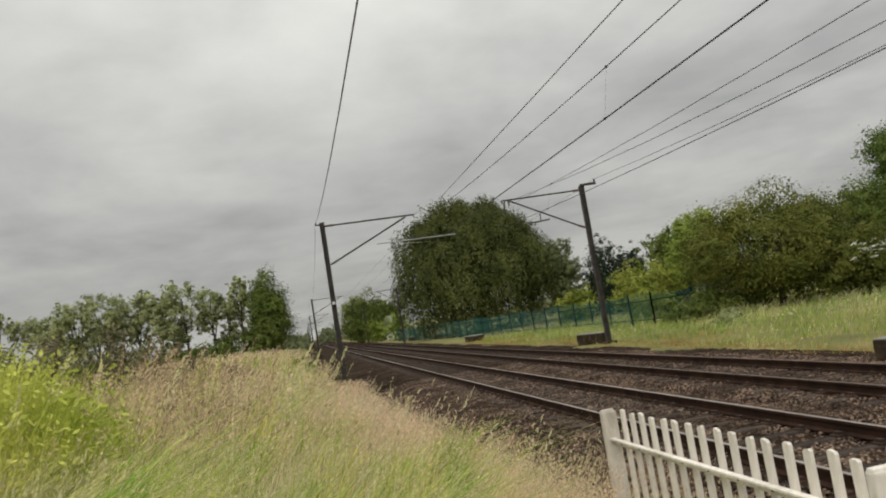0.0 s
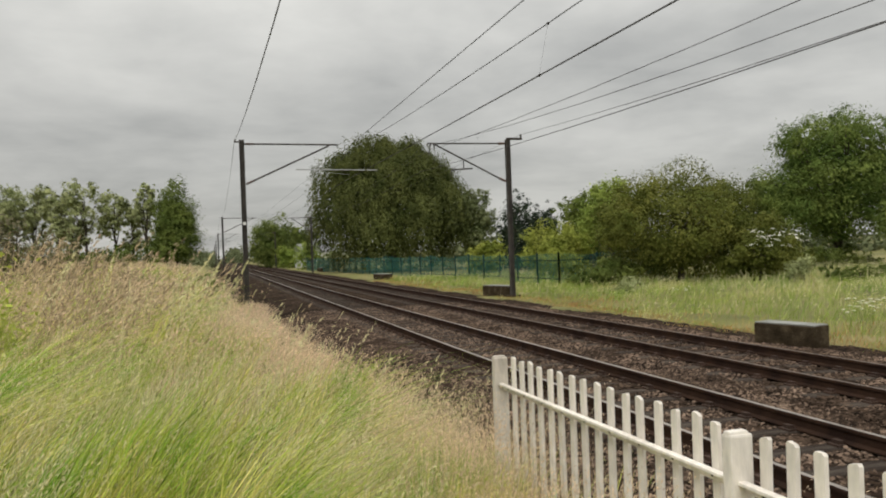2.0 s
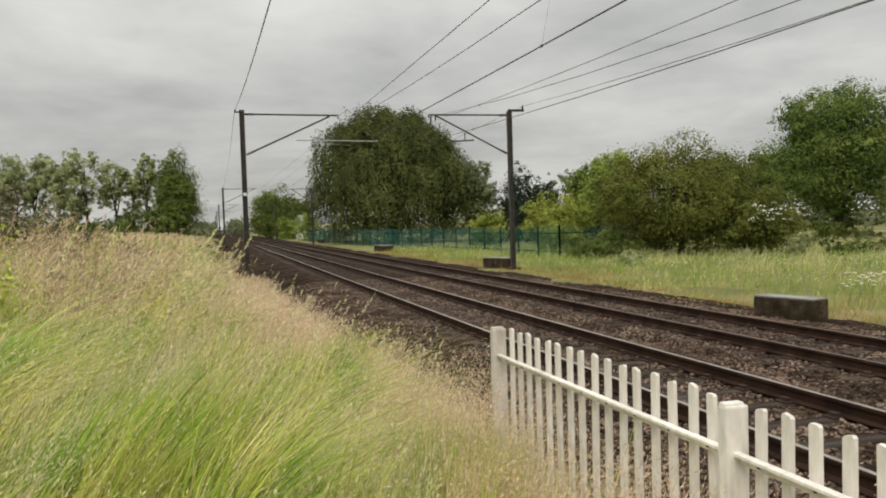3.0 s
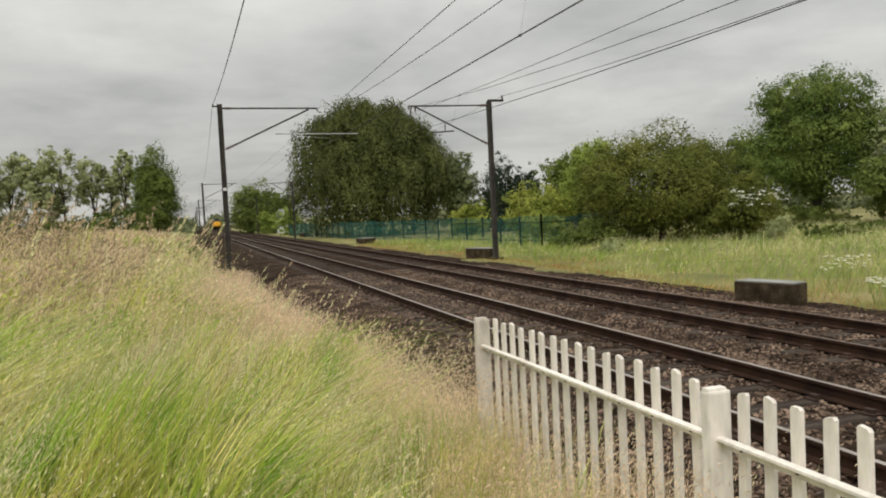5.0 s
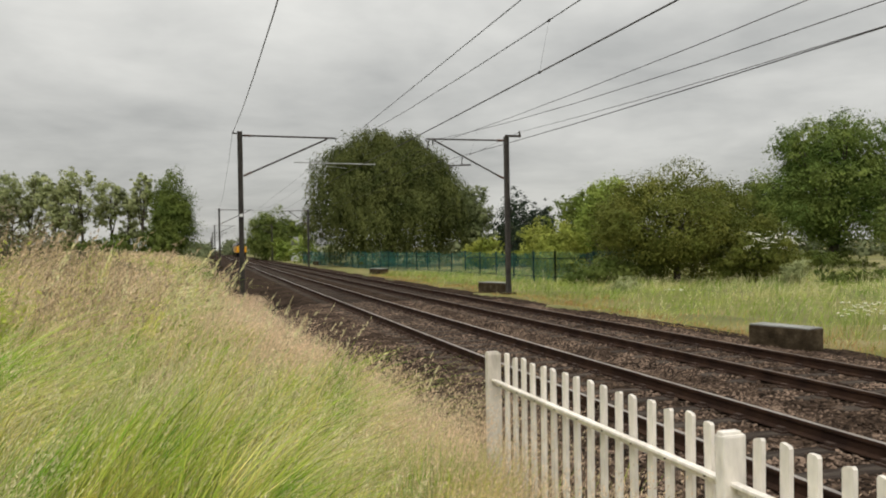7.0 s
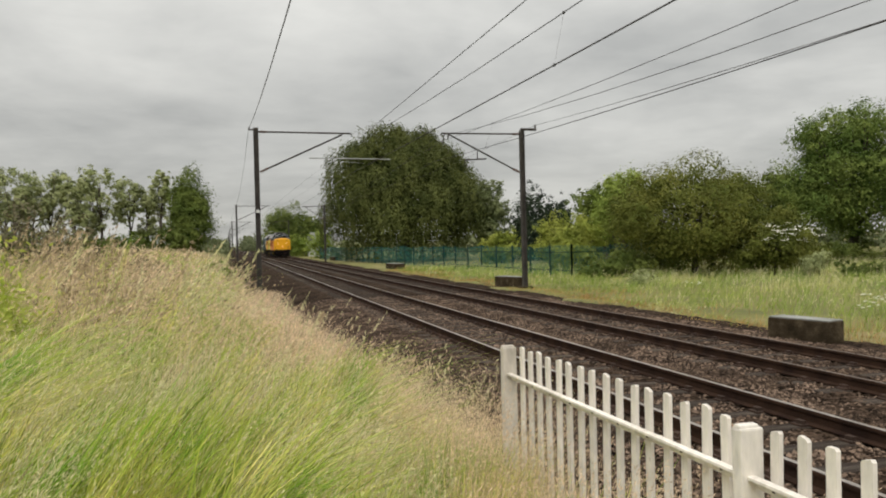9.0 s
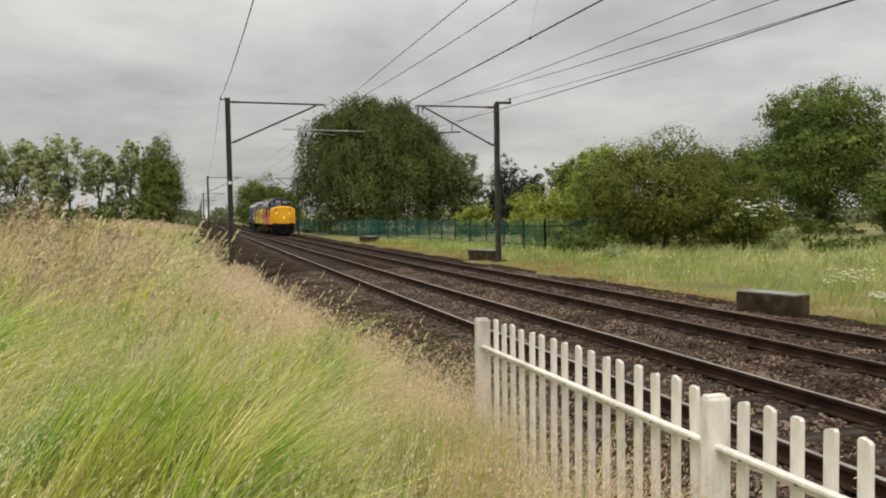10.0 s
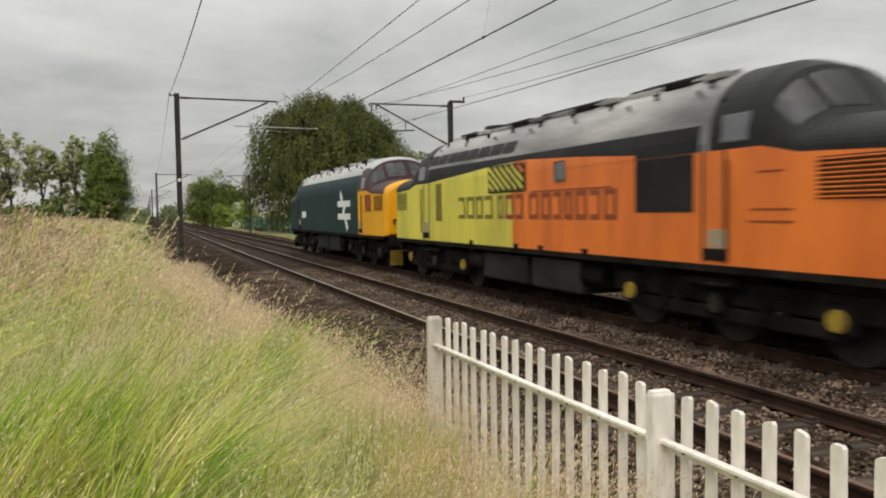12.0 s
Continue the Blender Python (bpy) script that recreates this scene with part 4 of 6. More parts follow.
def heads(tips, d, length, width, per, seed, spread=0.035):
    """Feathery seed heads at the tips of stems."""
    r = np.random.default_rng(seed)
    n = len(tips)
    t = np.repeat(tips, per, 0)
    f = r.random(n * per)
    dd = np.repeat(d, per, 0)
    c = t.copy()
    ln = np.repeat(length, per)
    c[:, :2] += dd * (0.35 * ln * (f - 0.75))[:, None]
    c[:, 2] += ln * (f - 0.75) * 0.85
    s = spread * (1.1 - f)[:, None]
    c += r.normal(0, 1, (n * per, 3)) * s
    a = r.normal(0, 0.5, (n * per, 3)) + np.stack([dd[:, 0] * 0.5, dd[:, 1] * 0.5, np.ones(n * per)], 1)
    a /= np.linalg.norm(a, axis=1)[:, None]
    b = np.cross(a, r.normal(0, 1, (n * per, 3)))
    b /= np.linalg.norm(b, axis=1)[:, None] + 1e-9
    a, b = a * (width * 2.6), b * width * 0.5
    v = np.stack([c - a, c + b, c + a, c - b], 1).reshape(-1, 3)
    return v, np.arange(len(v)).reshape(-1, 4)


SWAYING = []


def two_tone(name, label, v1, f1, v2, f2, m1, m2, group, pivot=None):
    """One patch of grass: blades in one material, seed heads in another."""
    me_v = np.concatenate([v1, v2]) if v2 is not None else v1
    blocks = [f1] + ([f2 + len(v1)] if v2 is not None else [])
    if pivot is not None:
        me_v = me_v - np.array(pivot)
    ob = raw(name, me_v, [np.concatenate(blocks)], m1)
    if v2 is not None:
        ob.data.materials.append(m2)
        idx = np.zeros(len(f1) + len(f2), np.int32)
        idx[len(f1):] = 1
        ob.data.polygons.foreach_set("material_index", idx)
    if pivot is not None:
        ob.location = pivot
        SWAYING.append(ob)
    return tagged(ob, label, "grass", group, kind="stuff")


def field(x0, x1, y0, y1, n, seed):
    r = np.random.default_rng(seed)
    return x0 + (x1 - x0) * r.random(n), y0 + (y1 - y0) * r.random(n)


def lower_edge(x, y):
    """Farther on, the grass stands lower towards the ballast."""
    return 1 - 0.26 * np.clip((x + 5.3) / 1.0, 0, 1) * np.clip((y - 6) / 3, 0, 1)


def bank_patch(x0, x1, y0, y1, dense, stems, plumes, w, hw, per, seed, tall=1.0):
    """A square of tall meadow grass on the bank: green below, straw-coloured seed heads above; drier towards the ballast."""
    area = (x1 - x0) * (y1 - y0)
    n, m, q = int(area * dense), int(area * stems), int(area * plumes)
    r = np.random.default_rng(seed)
    # blades grow in tufts
    tx, ty = field(x0, x1, y0, y1, max(4, n // 80), seed + 1)
    pick = r.integers(0, len(tx), n)
    spread = 0.060 + 4 * w
    x, y = tx[pick] + r.normal(0, spread, n), ty[pick] + r.normal(0, spread, n)
    tuft_h = (0.55 + 0.75 * r.random(len(tx)))[pick]
    # the wind lays the tufts over in swathes
    swathe = 0.5 + 0.5 * np.sin(1.9 * tx + 1.2 * np.sin(1.3 * ty)) * np.sin(1.6 * ty - 0.9 * tx)
    tuft_way = (np.stack([np.full(len(tx), 1.0), 0.5 * np.sin(2.1 * tx - ty)], 1) + r.normal(0, 0.45, (len(tx), 2)))[pick]
    tuft_lean = (0.25 + 1.15 * swathe * r.uniform(0.4, 1.2, len(tx)))[pick]
    keep = (x < -2.8 - 0.35 * r.random(n) + 0.012 * np.clip(y, 0, 12) - 0.07 * np.clip(y - 9, 0, 15)) & ~((x > -3.3) & (x < -2.95) & (y < 4.2)) & (np.hypot(x + 4.58, y) > 0.9)
    x, y, tuft_h, tuft_way, tuft_lean = x[keep], y[keep], tuft_h[keep], tuft_way[keep], tuft_lean[keep]
    dry = np.clip((x + 4.4) / 2.2, 0, 1) * np.clip((y - 2.5) / 4, 0, 1)
    patchy = 0.84 + 0.44 * np.sin(x * 2.3 + 0.8 * y) * np.sin(y * 1.9 - 0.7 * x + 1.0)
    h = (0.50 + 0.34 * r.random(len(x)) ** 1.3) * patchy * tuft_h * (1 - 0.3 * dry) * tall * lower_edge(x, y)
    v1, f1, _ = blades(x, y, h, w * (0.5 + 1.0 * r.random(len(x))), tuft_lean, seed + 2, way=tuft_way)
    sx, sy = field(x0, x1, y0, y1, m, seed + 3)
    clump = 0.5 + 0.5 * np.sin(sx * 2.1 + 1.1 * sy) * np.sin(1.7 * sy - 0.8 * sx)
    distant = np.clip((sy - 2.8) / 4.0, 0.16, 1.0)
    dryness = np.clip((sx + 4.6) / 1.2, 0.0, 1.0)
    keep = (sx < -2.65 - 0.5 * r.random(m) + 0.014 * np.clip(sy, 0, 12) - 0.07 * np.clip(sy - 9, 0, 15)) & (r.random(m) < np.clip((0.15 + 0.95 * clump ** 1.5) * distant + 0.38 * dryness * (sy > 1.6), 0, 1)) & ~((sx > -3.3) & (sx < -2.95) & (sy < 4.2)) & (np.hypot(sx + 4.58, sy) > 0.9) & (np.hypot((sx + 7.75) / 1.4, (sy - 7.5) / 1.6) > 1)
    sx, sy = sx[keep], sy[keep]
    sh = (0.60 + 0.36 * r.random(len(sx))) * (1 - 0.2 * np.clip((sx + 4.6) / 2.6, 0, 1)) * tall * lower_edge(sx, sy)
    v2, f2, (tips, d, ln) = blades(sx, sy, sh, np.full(len(sx), w * 0.30), np.full(len(sx), 0.5), seed + 4, levels=(0, 0.55, 1.0))
    v3, f3 = heads(tips, d, 0.20 * np.ones(len(sx)), hw, per, seed + 5)
    # pale arching plumes
    px, py = field(x0, x1, y0, y1, q, seed + 6)
    swept = np.sin(px * 3.4 + 1.3 * py) * np.sin(2.6 * py - 1.2 * px + 0.5)
    keep = (px < -3.4) & (np.hypot(px + 4.58, py) > 1.3) & (swept > r.uniform(-0.7, 0.4, q))
    px, py = px[keep], py[keep]
    v4, f4, (tips, d, ln) = blades(px, py, 0.50 + 0.38 * r.random(len(px)), np.full(len(px), w * 0.45), np.full(len(px), 0.95), seed + 7, spread=0.2)
    v5, f5 = heads(tips, d, 0.34 * np.ones(len(px)), hw * 1.3, per + 8, seed + 8, 0.012)
    vv, ff, o = [], [], 0
    for v, f in ((v2, f2), (v3, f3), (v4, f4), (v5, f5)):
        vv.append(v)
        ff.append(f + o)
        o += len(v)
    cx, cy = (x0 + x1) / 2, (y0 + y1) / 2
    ob = two_tone("meadow_grass", "tall wind-blown green grass with straw-coloured seed heads", v1, f1, np.concatenate(vv), np.concatenate(ff), M_GRASS, M_STRAW, "bank grass", (cx, cy, float(gz(cx, cy))))
    ob.data.materials.append(M_PALEGREEN)
    idx = np.zeros(len(ob.data.polygons), np.int32)
    ob.data.polygons.foreach_get("material_index", idx)
    idx[len(f1) + len(f2) + len(f3):] = 2
    ob.data.polygons.foreach_set("material_index", idx)


seed = 100
for ix in range(5):
    for iy in range(3):
        x0, y0 = -9.6 + 1.55 * ix, 0.9 + 1.7 * iy
        bank_patch(x0, x0 + 1.55, y0, y0 + 1.7, 760, 230, 300, 0.0092, 0.0034, 8, seed)
        seed += 10
for ix in range(4):
    for iy in range(4):
        x0, y0 = -14.0 + 3.05 * ix, 6.0 + 2.75 * iy
        bank_patch(x0, x0 + 3.05, y0, y0 + 2.75, 180, 170, 16, 0.015, 0.0085, 4, seed)
        seed += 10
for ix in range(3):
    for iy in range(4):
        x0, y0 = -21.0 + 6.5 * ix, 17.0 + 12 * iy
        bank_patch(x0, x0 + 6.5, y0, y0 + 12, 30, 11, 0.5, 0.05, 0.024, 5, seed)
        seed += 10

# coarser grass on beside and behind
for x0, x1, y0, y1 in ((-9.6, -5.6, -4.5, 0.9), (-5.6, -3.3, -4.5, -1.0), (-14.0, -9.6, -4.5, 6.0)):
    bank_patch(x0, x1, y0, y1, 60, 20, 1, 0.026, 0.012, 4, seed)
    seed += 10
# rank growth along the foot of the fence
bank_patch(-4.1, -3.25, 1.9, 4.6, 620, 520, 40, 0.0075, 0.0034, 10, seed, 1.25)


def fence_growth():
    """Rank seeding grass that grows up against the pickets."""
    r = np.random.default_rng(88)
    for k in range(3):
        y0, y1 = 1.35 + 0.95 * k, 2.3 + 0.95 * k
        n, m = 2600 - 200 * k, 1300 - 200 * k
        x, y = -3.30 - 0.36 * r.random(n) ** 1.3, y0 + (y1 - y0) * r.random(n)
        top = 0.94 + 0.10 * np.sin(y * 4.1) + 0.22 * (-3.2 - x)
        h = np.clip(top - gz(x, y), 0.3, 1.3) * r.uniform(0.55, 1.0, n)
        v1, f1, _ = blades(x, y, h, 0.0065 * r.uniform(0.6, 1.4, n), np.full(n, 0.16), 89 + k, spread=0.4)
        x, y = -3.28 - 0.40 * r.random(m) ** 1.3, y0 + (y1 - y0) * r.random(m)
        top = 1.02 + 0.12 * np.sin(y * 4.1) + 0.25 * (-3.2 - x)
        h = np.clip(top - gz(x, y), 0.3, 1.4) * r.uniform(0.6, 1.06, m)
        v2, f2, (tips, d, ln) = blades(x, y, h, np.full(m, 0.0024), np.full(m, 0.16), 92 + k, levels=(0, 0.55, 1.0), spread=0.4)
        v3, f3 = heads(tips, d, np.full(m, 0.24), 0.0034, 10, 95 + k)
        two_tone("tall_grass", "tall tan seeding grass growing up against the picket fence", v1, f1, np.concatenate([v2, v3]), np.concatenate([f2, f3 + len(v2)]), M_GRASS, M_STRAW, "fence grass")


fence_growth()


def skyline_growth():
    """Taller seeding stems that stand up along the crest of the bank."""
    r = np.random.default_rng(77)
    n = 1150
    y = 6.5 + 7.5 * r.random(n)
    x = -4.9 - y * (0.02 + 0.50 * r.random(n) ** 0.8)
    cl = np.sin(x * 3.1 + y) + np.sin(y * 2.3 - x)
    keep = (cl > -0.5) & (x > -4.6 - 0.25 * y)
    x, y = x[keep], y[keep]
    h = (0.95 + 0.55 * r.random(len(x)) ** 1.5) * np.clip(0.70 + 2.6 * ((-x - 4.9) / y - 0.06), 0.70, 1.28)
    v1, f1, (tips, d, ln) = blades(x, y, h, np.full(len(x), 0.007), np.full(len(x), 0.55), 78)
    v2, f2 = heads(tips, d, np.full(len(x), 0.36), 0.013, 18, 79, 0.045)
    two_tone("tall_grass", "tall arching seed stems along the crest of the bank", v1, f1, v2, f2, M_WEED, M_WEED, "bank grass", (-8.0, 10.0, float(gz(-8, 10))))
    # single stems that arch above the rest, and one bunch of them
    n = 16
    y = np.concatenate([4.4 + 2.6 * r.random(9), 5.0 + 0.12 * r.normal(0, 1, 7)])
    x = np.concatenate([-4.6 - y[:9] * np.linspace(0.11, 0.42, 9), -4.87 + 0.05 * r.normal(0, 1, 7)])
    h = np.concatenate([1.20 + 0.26 * r.random(9), 1.22 + 0.26 * r.random(7)])
    v1, f1, (tips, d, ln) = blades(x, y, h, np.full(n, 0.006), np.concatenate([np.full(9, 0.55), np.full(7, 0.20)]), 83, levels=(0, 0.3, 0.6, 0.8, 1.0))
    v2, f2 = heads(tips, d, np.full(n, 0.34), 0.007, 60, 84, 0.020)
    two_tone("tall_grass", "single pale seed stems arching above the bank", v1, f1, v2, f2, M_PALEGREEN, M_PALEGREEN, "bank grass", (-6.0, 5.0, float(gz(-6, 5))))


def nettle_mound():
    """A mound of bright green nettles and rank grass on the crest of the bank."""
    r = np.random.default_rng(141)
    n = 5200
    a, q = r.uniform(0, 6.28, n), np.sqrt(r.random(n))
    u, v = q * np.cos(a), q * np.sin(a)
    x, y = -7.75 + 1.35 * u, 7.6 + 1.3 * v
    h = (0.58 + 1.05 * (1 - q ** 2)) * r.uniform(0.74, 1.06, n)
    v1, f1, (tips, d, ln) = blades(x, y, h, 0.012 * r.uniform(0.6, 1.4, n), np.full(n, 0.24), 142, spread=0.4, levels=(0, 0.55, 1.0))
    k = r.integers(0, n, 9000)
    f = r.uniform(0.45, 1.0, 9000)
    base = np.stack([x[k], y[k], gz(x[k], y[k])], 1)
    at = base + (tips[k] - base) * f[:, None] + r.normal(0, 0.04, (9000, 3))
    v2, f2 = leaf_cloud(at, 0.075, 0.4, 0.2, 143)
    two_tone("nettle_patch", "mound of bright green nettles and rank grass on the bank", v1, f1, v2, f2, M_KNOLL, M_KNOLL, "bank grass", (-7.75, 7.4, float(gz(-7.75, 7.4))))


nettle_mound()
skyline_growth()


def ballast_fringe():
    """Low tan seeding grass where the bank meets the ballast."""
    r = np.random.default_rng(120)
    for k, (y0, y1, n, w) in enumerate(((3.9, 7.5, 5200, 0.0034), (7.5, 13.0, 4800, 0.0052), (13.0, 30.0, 2600, 0.009))):
        y = y0 + (y1 - y0) * r.random(n)
        x = -3.75 + 1.35 * r.random(n) ** 0.9 + 0.013 * np.minimum(y, 12) - 0.045 * np.clip(y - 9, 0, 15) + 0.10 * np.sin(y * 2.1)
        h = (0.30 + 0.38 * r.random(n)) * (1.0 - 0.35 * np.clip(x + 3.3, 0, 1))
        v1, f1, (tips, d, ln) = blades(x, y, h, np.full(n, w), np.full(n, 0.45), 121 + k, levels=(0, 0.55, 1.0), spread=0.4)
        v2, f2 = heads(tips, d, np.full(n, 0.17), w * 1.25, 7, 125 + k, 0.03)
        two_tone("seeding_grass", "fringe of low tan seeding grass along the ballast", v1, f1, v2, f2, M_STRAW, M_STRAW, "bank grass", (-3.0, (y0 + y1) / 2, float(gz(-3.0, (y0 + y1) / 2))))


ballast_fringe()


def build_far_meadow():
    r = np.random.default_rng(17)
    n = 60000
    y = 3 + 62 * r.random(n) ** 1.25
    x = 6.7 + (38 * r.random(n) ** 1.25)
    band = np.arange(n) < 13000
    y = np.where(band, 3 + 57 * r.random(n) ** 1.3, y)
    x = np.where(band, 6.3 + np.clip(0.06 * (y - 8), 0, 1.2) + 1.7 * r.random(n), x)
    edge = 6.42 + np.clip(0.06 * (y - 8), 0, 1.2) + 0.15 * np.sin(y * 2.3)
    keep = (x > edge) & ~((x < 7.6) & (np.abs(y - 13.3) < 1.3))
    x, y, edge = x[keep], y[keep], edge[keep]
    rust = (r.random(len(x)) < 0.9 * np.clip(1.25 - (x - edge) / (3.0 + 1.1 * np.sin(y * 0.5) + 0.5 * np.sin(y * 1.7)), 0, 1))
    grown = np.clip((x - edge) / 2.5, 0.22, 1)
    h = (0.22 + 0.40 * r.random(len(x)) ** 1.4 + 0.08 * np.sin(x * 1.1 + 0.4 * y) * np.sin(0.9 * y - 0.3 * x)) * grown
    w = (0.005 + 0.00055 * y) * (0.6 + 0.8 * r.random(len(x)))
    # clumps of rank green among the hay
    rank = ~rust & (np.sin(0.55 * x + 1.4 * np.sin(0.31 * y)) * np.sin(0.42 * y - 0.25 * x + 0.8) > -0.15 + 0.045 * (x - 10)) & (r.random(len(x)) < 0.8)
    for pick, mat, lab, nm in ((rank, M_FRESH, "clumps of rank green grass in the meadow", "rank_grass"), (~rust & ~rank, M_FARGRASS, "long pale green meadow grass beyond the tracks", "meadow_grass"), (rust, M_RUSTGRASS, "low rust-coloured sorrel and dry grass along the ballast", "sorrel")):
        k = np.nonzero(pick)[0]
        v, f, (tips, d, ln) = blades(x[k], y[k], h[k] * (0.7 if nm == "sorrel" else 1.0), w[k], np.full(len(k), 0.62), 18, spread=0.5, levels=(0, 0.55, 1.0))
        if nm == "meadow_grass":
            s = k[(r.random(len(k)) < np.clip(0.10 + 0.016 * (x[k] - 8), 0.10, 0.55))]
            vs, fs, (tp, dd, _) = blades(x[s], y[s], h[s] * 1.2, w[s] * 0.4, np.full(len(s), 0.28), 19, spread=0.5, levels=(0, 0.6, 1.0))
            vh, fh = heads(tp, dd, np.full(len(s), 0.22), 0.015, 4, 20)
            two_tone(nm, lab, v, f, np.concatenate([vs, vh]), np.concatenate([fs, fh + len(vs)]), mat, M_PALEGREEN, "far meadow")
        else:
            two_tone(nm, lab, v, f, None, None, mat, None, "far meadow")


build_far_meadow()


def build_umbels(x, y, count, height, width, seed):
    """A clump of white-flowered cow parsley."""
    plant = thing("cow_parsley", "clump of cow parsley with flat white flower heads in the meadow", "wildflower", "cow parsley", pose(x, y, float(gz(x, y))))
    r = random.Random(seed)
    stems, flowers = new_bm(), new_bm()
    for _ in range(int(count * 1.2)):
        bx, by = r.uniform(-0.3, 0.3) * width, r.uniform(-0.3, 0.3) * width
        tx, ty, tz = bx + r.uniform(-0.3, 0.3) * width, by + r.uniform(-0.3, 0.3) * width, height * r.uniform(0.75, 1.05)
        rod(stems, (bx, by, -0.03), (tx, ty, tz), 0.004, 0.002, 4)
        for k in range(9):
            a = k * 2.4
            q = 0.05 * math.sqrt((k + 0.3) / 9)
            c = (tx + q * math.cos(a), ty + q * math.sin(a), tz + 0.03 + r.uniform(-0.012, 0.012))
            rod(stems, (tx, ty, tz - 0.02), c, 0.0012, 0.0012, 3)
            bmesh.ops.create_icosphere(flowers, subdivisions=1, radius=0.014, matrix=Matrix.Translation(c) @ Matrix.Diagonal((1, 1, 0.45, 1)))
    tagged(part("stems", stems, M_FARGRASS, plant), kind="stuff")
    tagged(part("flowers", flowers, M_UMBEL, plant, "flat white flower heads"), kind="stuff")


for k, (x, y, c, h, w) in enumerate(((10.6, 15.0, 14, 0.62, 1.0), (11.5, 15.6, 16, 0.66, 1.1), (8.1, 11.6, 22, 0.52, 0.75), (8.35, 10.6, 14, 0.5, 0.7), (12.5, 25.5, 8, 0.6, 0.8))):
    build_umbels(x, y, c, h, w, 200 + k)


def build_weed(x, y, h, seed):
    """A tall dry dock or thistle, with leaves and a seed spike."""
    r = np.random.default_rng(seed)
    plant = thing("tall_weed", "tall dry brown weed with seed spikes on the bank", "weed", "tall weeds", pose(x, y, float(gz(x, y)) - 0.02))
    bm = new_bm()
    pts = []
    for k in range(5):
        bx, by = r.normal(0, 0.10, 2)
        tx, ty, tz = bx + 0.28 * r.random() + 0.12, by + r.normal(0, 0.08), h * r.uniform(0.75, 1.1)
        rod(bm, (bx, by, 0), (tx * 0.6 + bx * 0.4, ty * 0.5 + by * 0.5, tz * 0.6), 0.007, 0.005, 5)
        rod(bm, (tx * 0.6 + bx * 0.4, ty * 0.5 + by * 0.5, tz * 0.6), (tx, ty, tz), 0.005, 0.002, 5)
        f = r.random(70)
        base = np.array([tx * 0.6 + bx * 0.4, ty * 0.5 + by * 0.5, tz * 0.6])
        pts.append(base + (np.array([tx, ty, tz]) - base) * f[:, None] * 1.08 + r.normal(0, 0.022, (70, 3)))
        f = r.random(14)
        pts.append(np.stack([bx + f * 0.2, by + r.normal(0, 0.07, 14), tz * 0.55 * f], 1) + r.normal(0, 0.06, (14, 3)))
    tagged(part("stem", bm, M_WEED, plant), kind="stuff")
    v, f = leaf_cloud(np.concatenate(pts), 0.055, 0.4, 0.0, seed)
    tagged(raw("seed_spike", v, [f], M_WEED, plant), kind="stuff")


rw = random.Random(9)
for k in range(7):
    yy = rw.uniform(8.5, 16)
    build_weed(-4.58 - yy * rw.uniform(0.13, 0.46), yy, rw.uniform(0.75, 1.15), 300 + k)
for k, (x, y, h) in enumerate(((-2.35, 13.5, 0.5), (-2.1, 22, 0.6))):
    build_weed(x, y, h, 400 + k)


# ---- locomotives ----
LENGTH = 17.65          # nose to nose, without the buffers
M_ORANGE = material("orange_body_paint", (0.86, 0.215, 0.032), (0.58, 0.125, 0.024), 1.3, 0.36, bump=0, fine=7, gloss=0.4, stretch=(1, 1, 0.25), contrast=(0.42, 0.75))
M_LIME = material("lime_body_paint", (0.78, 0.70, 0.10), (0.52, 0.46, 0.075), 1.3, 0.36, bump=0, fine=7, gloss=0.4, stretch=(1, 1, 0.25), contrast=(0.42, 0.75))
M_YELLOW = material("warning_yellow_paint", (0.86, 0.42, 0.010), (0.76, 0.35, 0.010), 0.7, 0.36, bump=0, fine=5, gloss=0.4)
M_BLUE = material("rail_blue_paint", (0.009, 0.031, 0.035), (0.015, 0.043, 0.046), 0.9, 0.5, bump=0, fine=8, gloss=0.15)
M_BLACK = material("black_body_paint", (0.012, 0.012, 0.013), (0.022, 0.022, 0.024), 1.0, 0.55, bump=0.05, fine=10, gloss=0.2)
# dark tone is soot; the pale streaks paint in the sky's sheen
M_ROOF = material("sooty_roof_with_sheen", (0.085, 0.083, 0.080), (0.36, 0.35, 0.335), 0.8, 0.34, bump=0.06, fine=12, gloss=0.6, stretch=(1.6, 0.35, 1.6))
M_ROOFPALE = material("pale_grey_roof", (0.34, 0.34, 0.33), (0.48, 0.48, 0.46), 0.8, 0.5, bump=0.1, fine=12, stretch=(1, 0.3, 1))
M_UNDER = material("grimy_underframe", (0.007, 0.006, 0.006), (0.022, 0.018, 0.016), 2.0, 0.85, bump=0.4, fine=30, gloss=0.06)
M_TANK = material("dark_grey_tank", (0.018, 0.018, 0.018), (0.034, 0.033, 0.032), 1.2, 0.8, bump=0.2, fine=20, gloss=0.1)
M_WHEEL = material("dull_wheel_steel", (0.020, 0.017, 0.015), (0.045, 0.037, 0.032), 3, 0.7, 0.2, bump=0.2)
M_AXLE = material("yellow_axle_cover", (0.40, 0.27, 0.03), (0.22, 0.15, 0.03), 6, 0.7, bump=0.2)
M_GLASS = material("dark_cab_glass", (0.10, 0.105, 0.115), (0.12, 0.125, 0.135), 2, 0.06, bump=0, gloss=0.9)
M_CABBROWN = material("dark_maroon_cab_paint", (0.050, 0.026, 0.028), (0.075, 0.040, 0.040), 1.0, 0.5, bump=0, gloss=0.3)


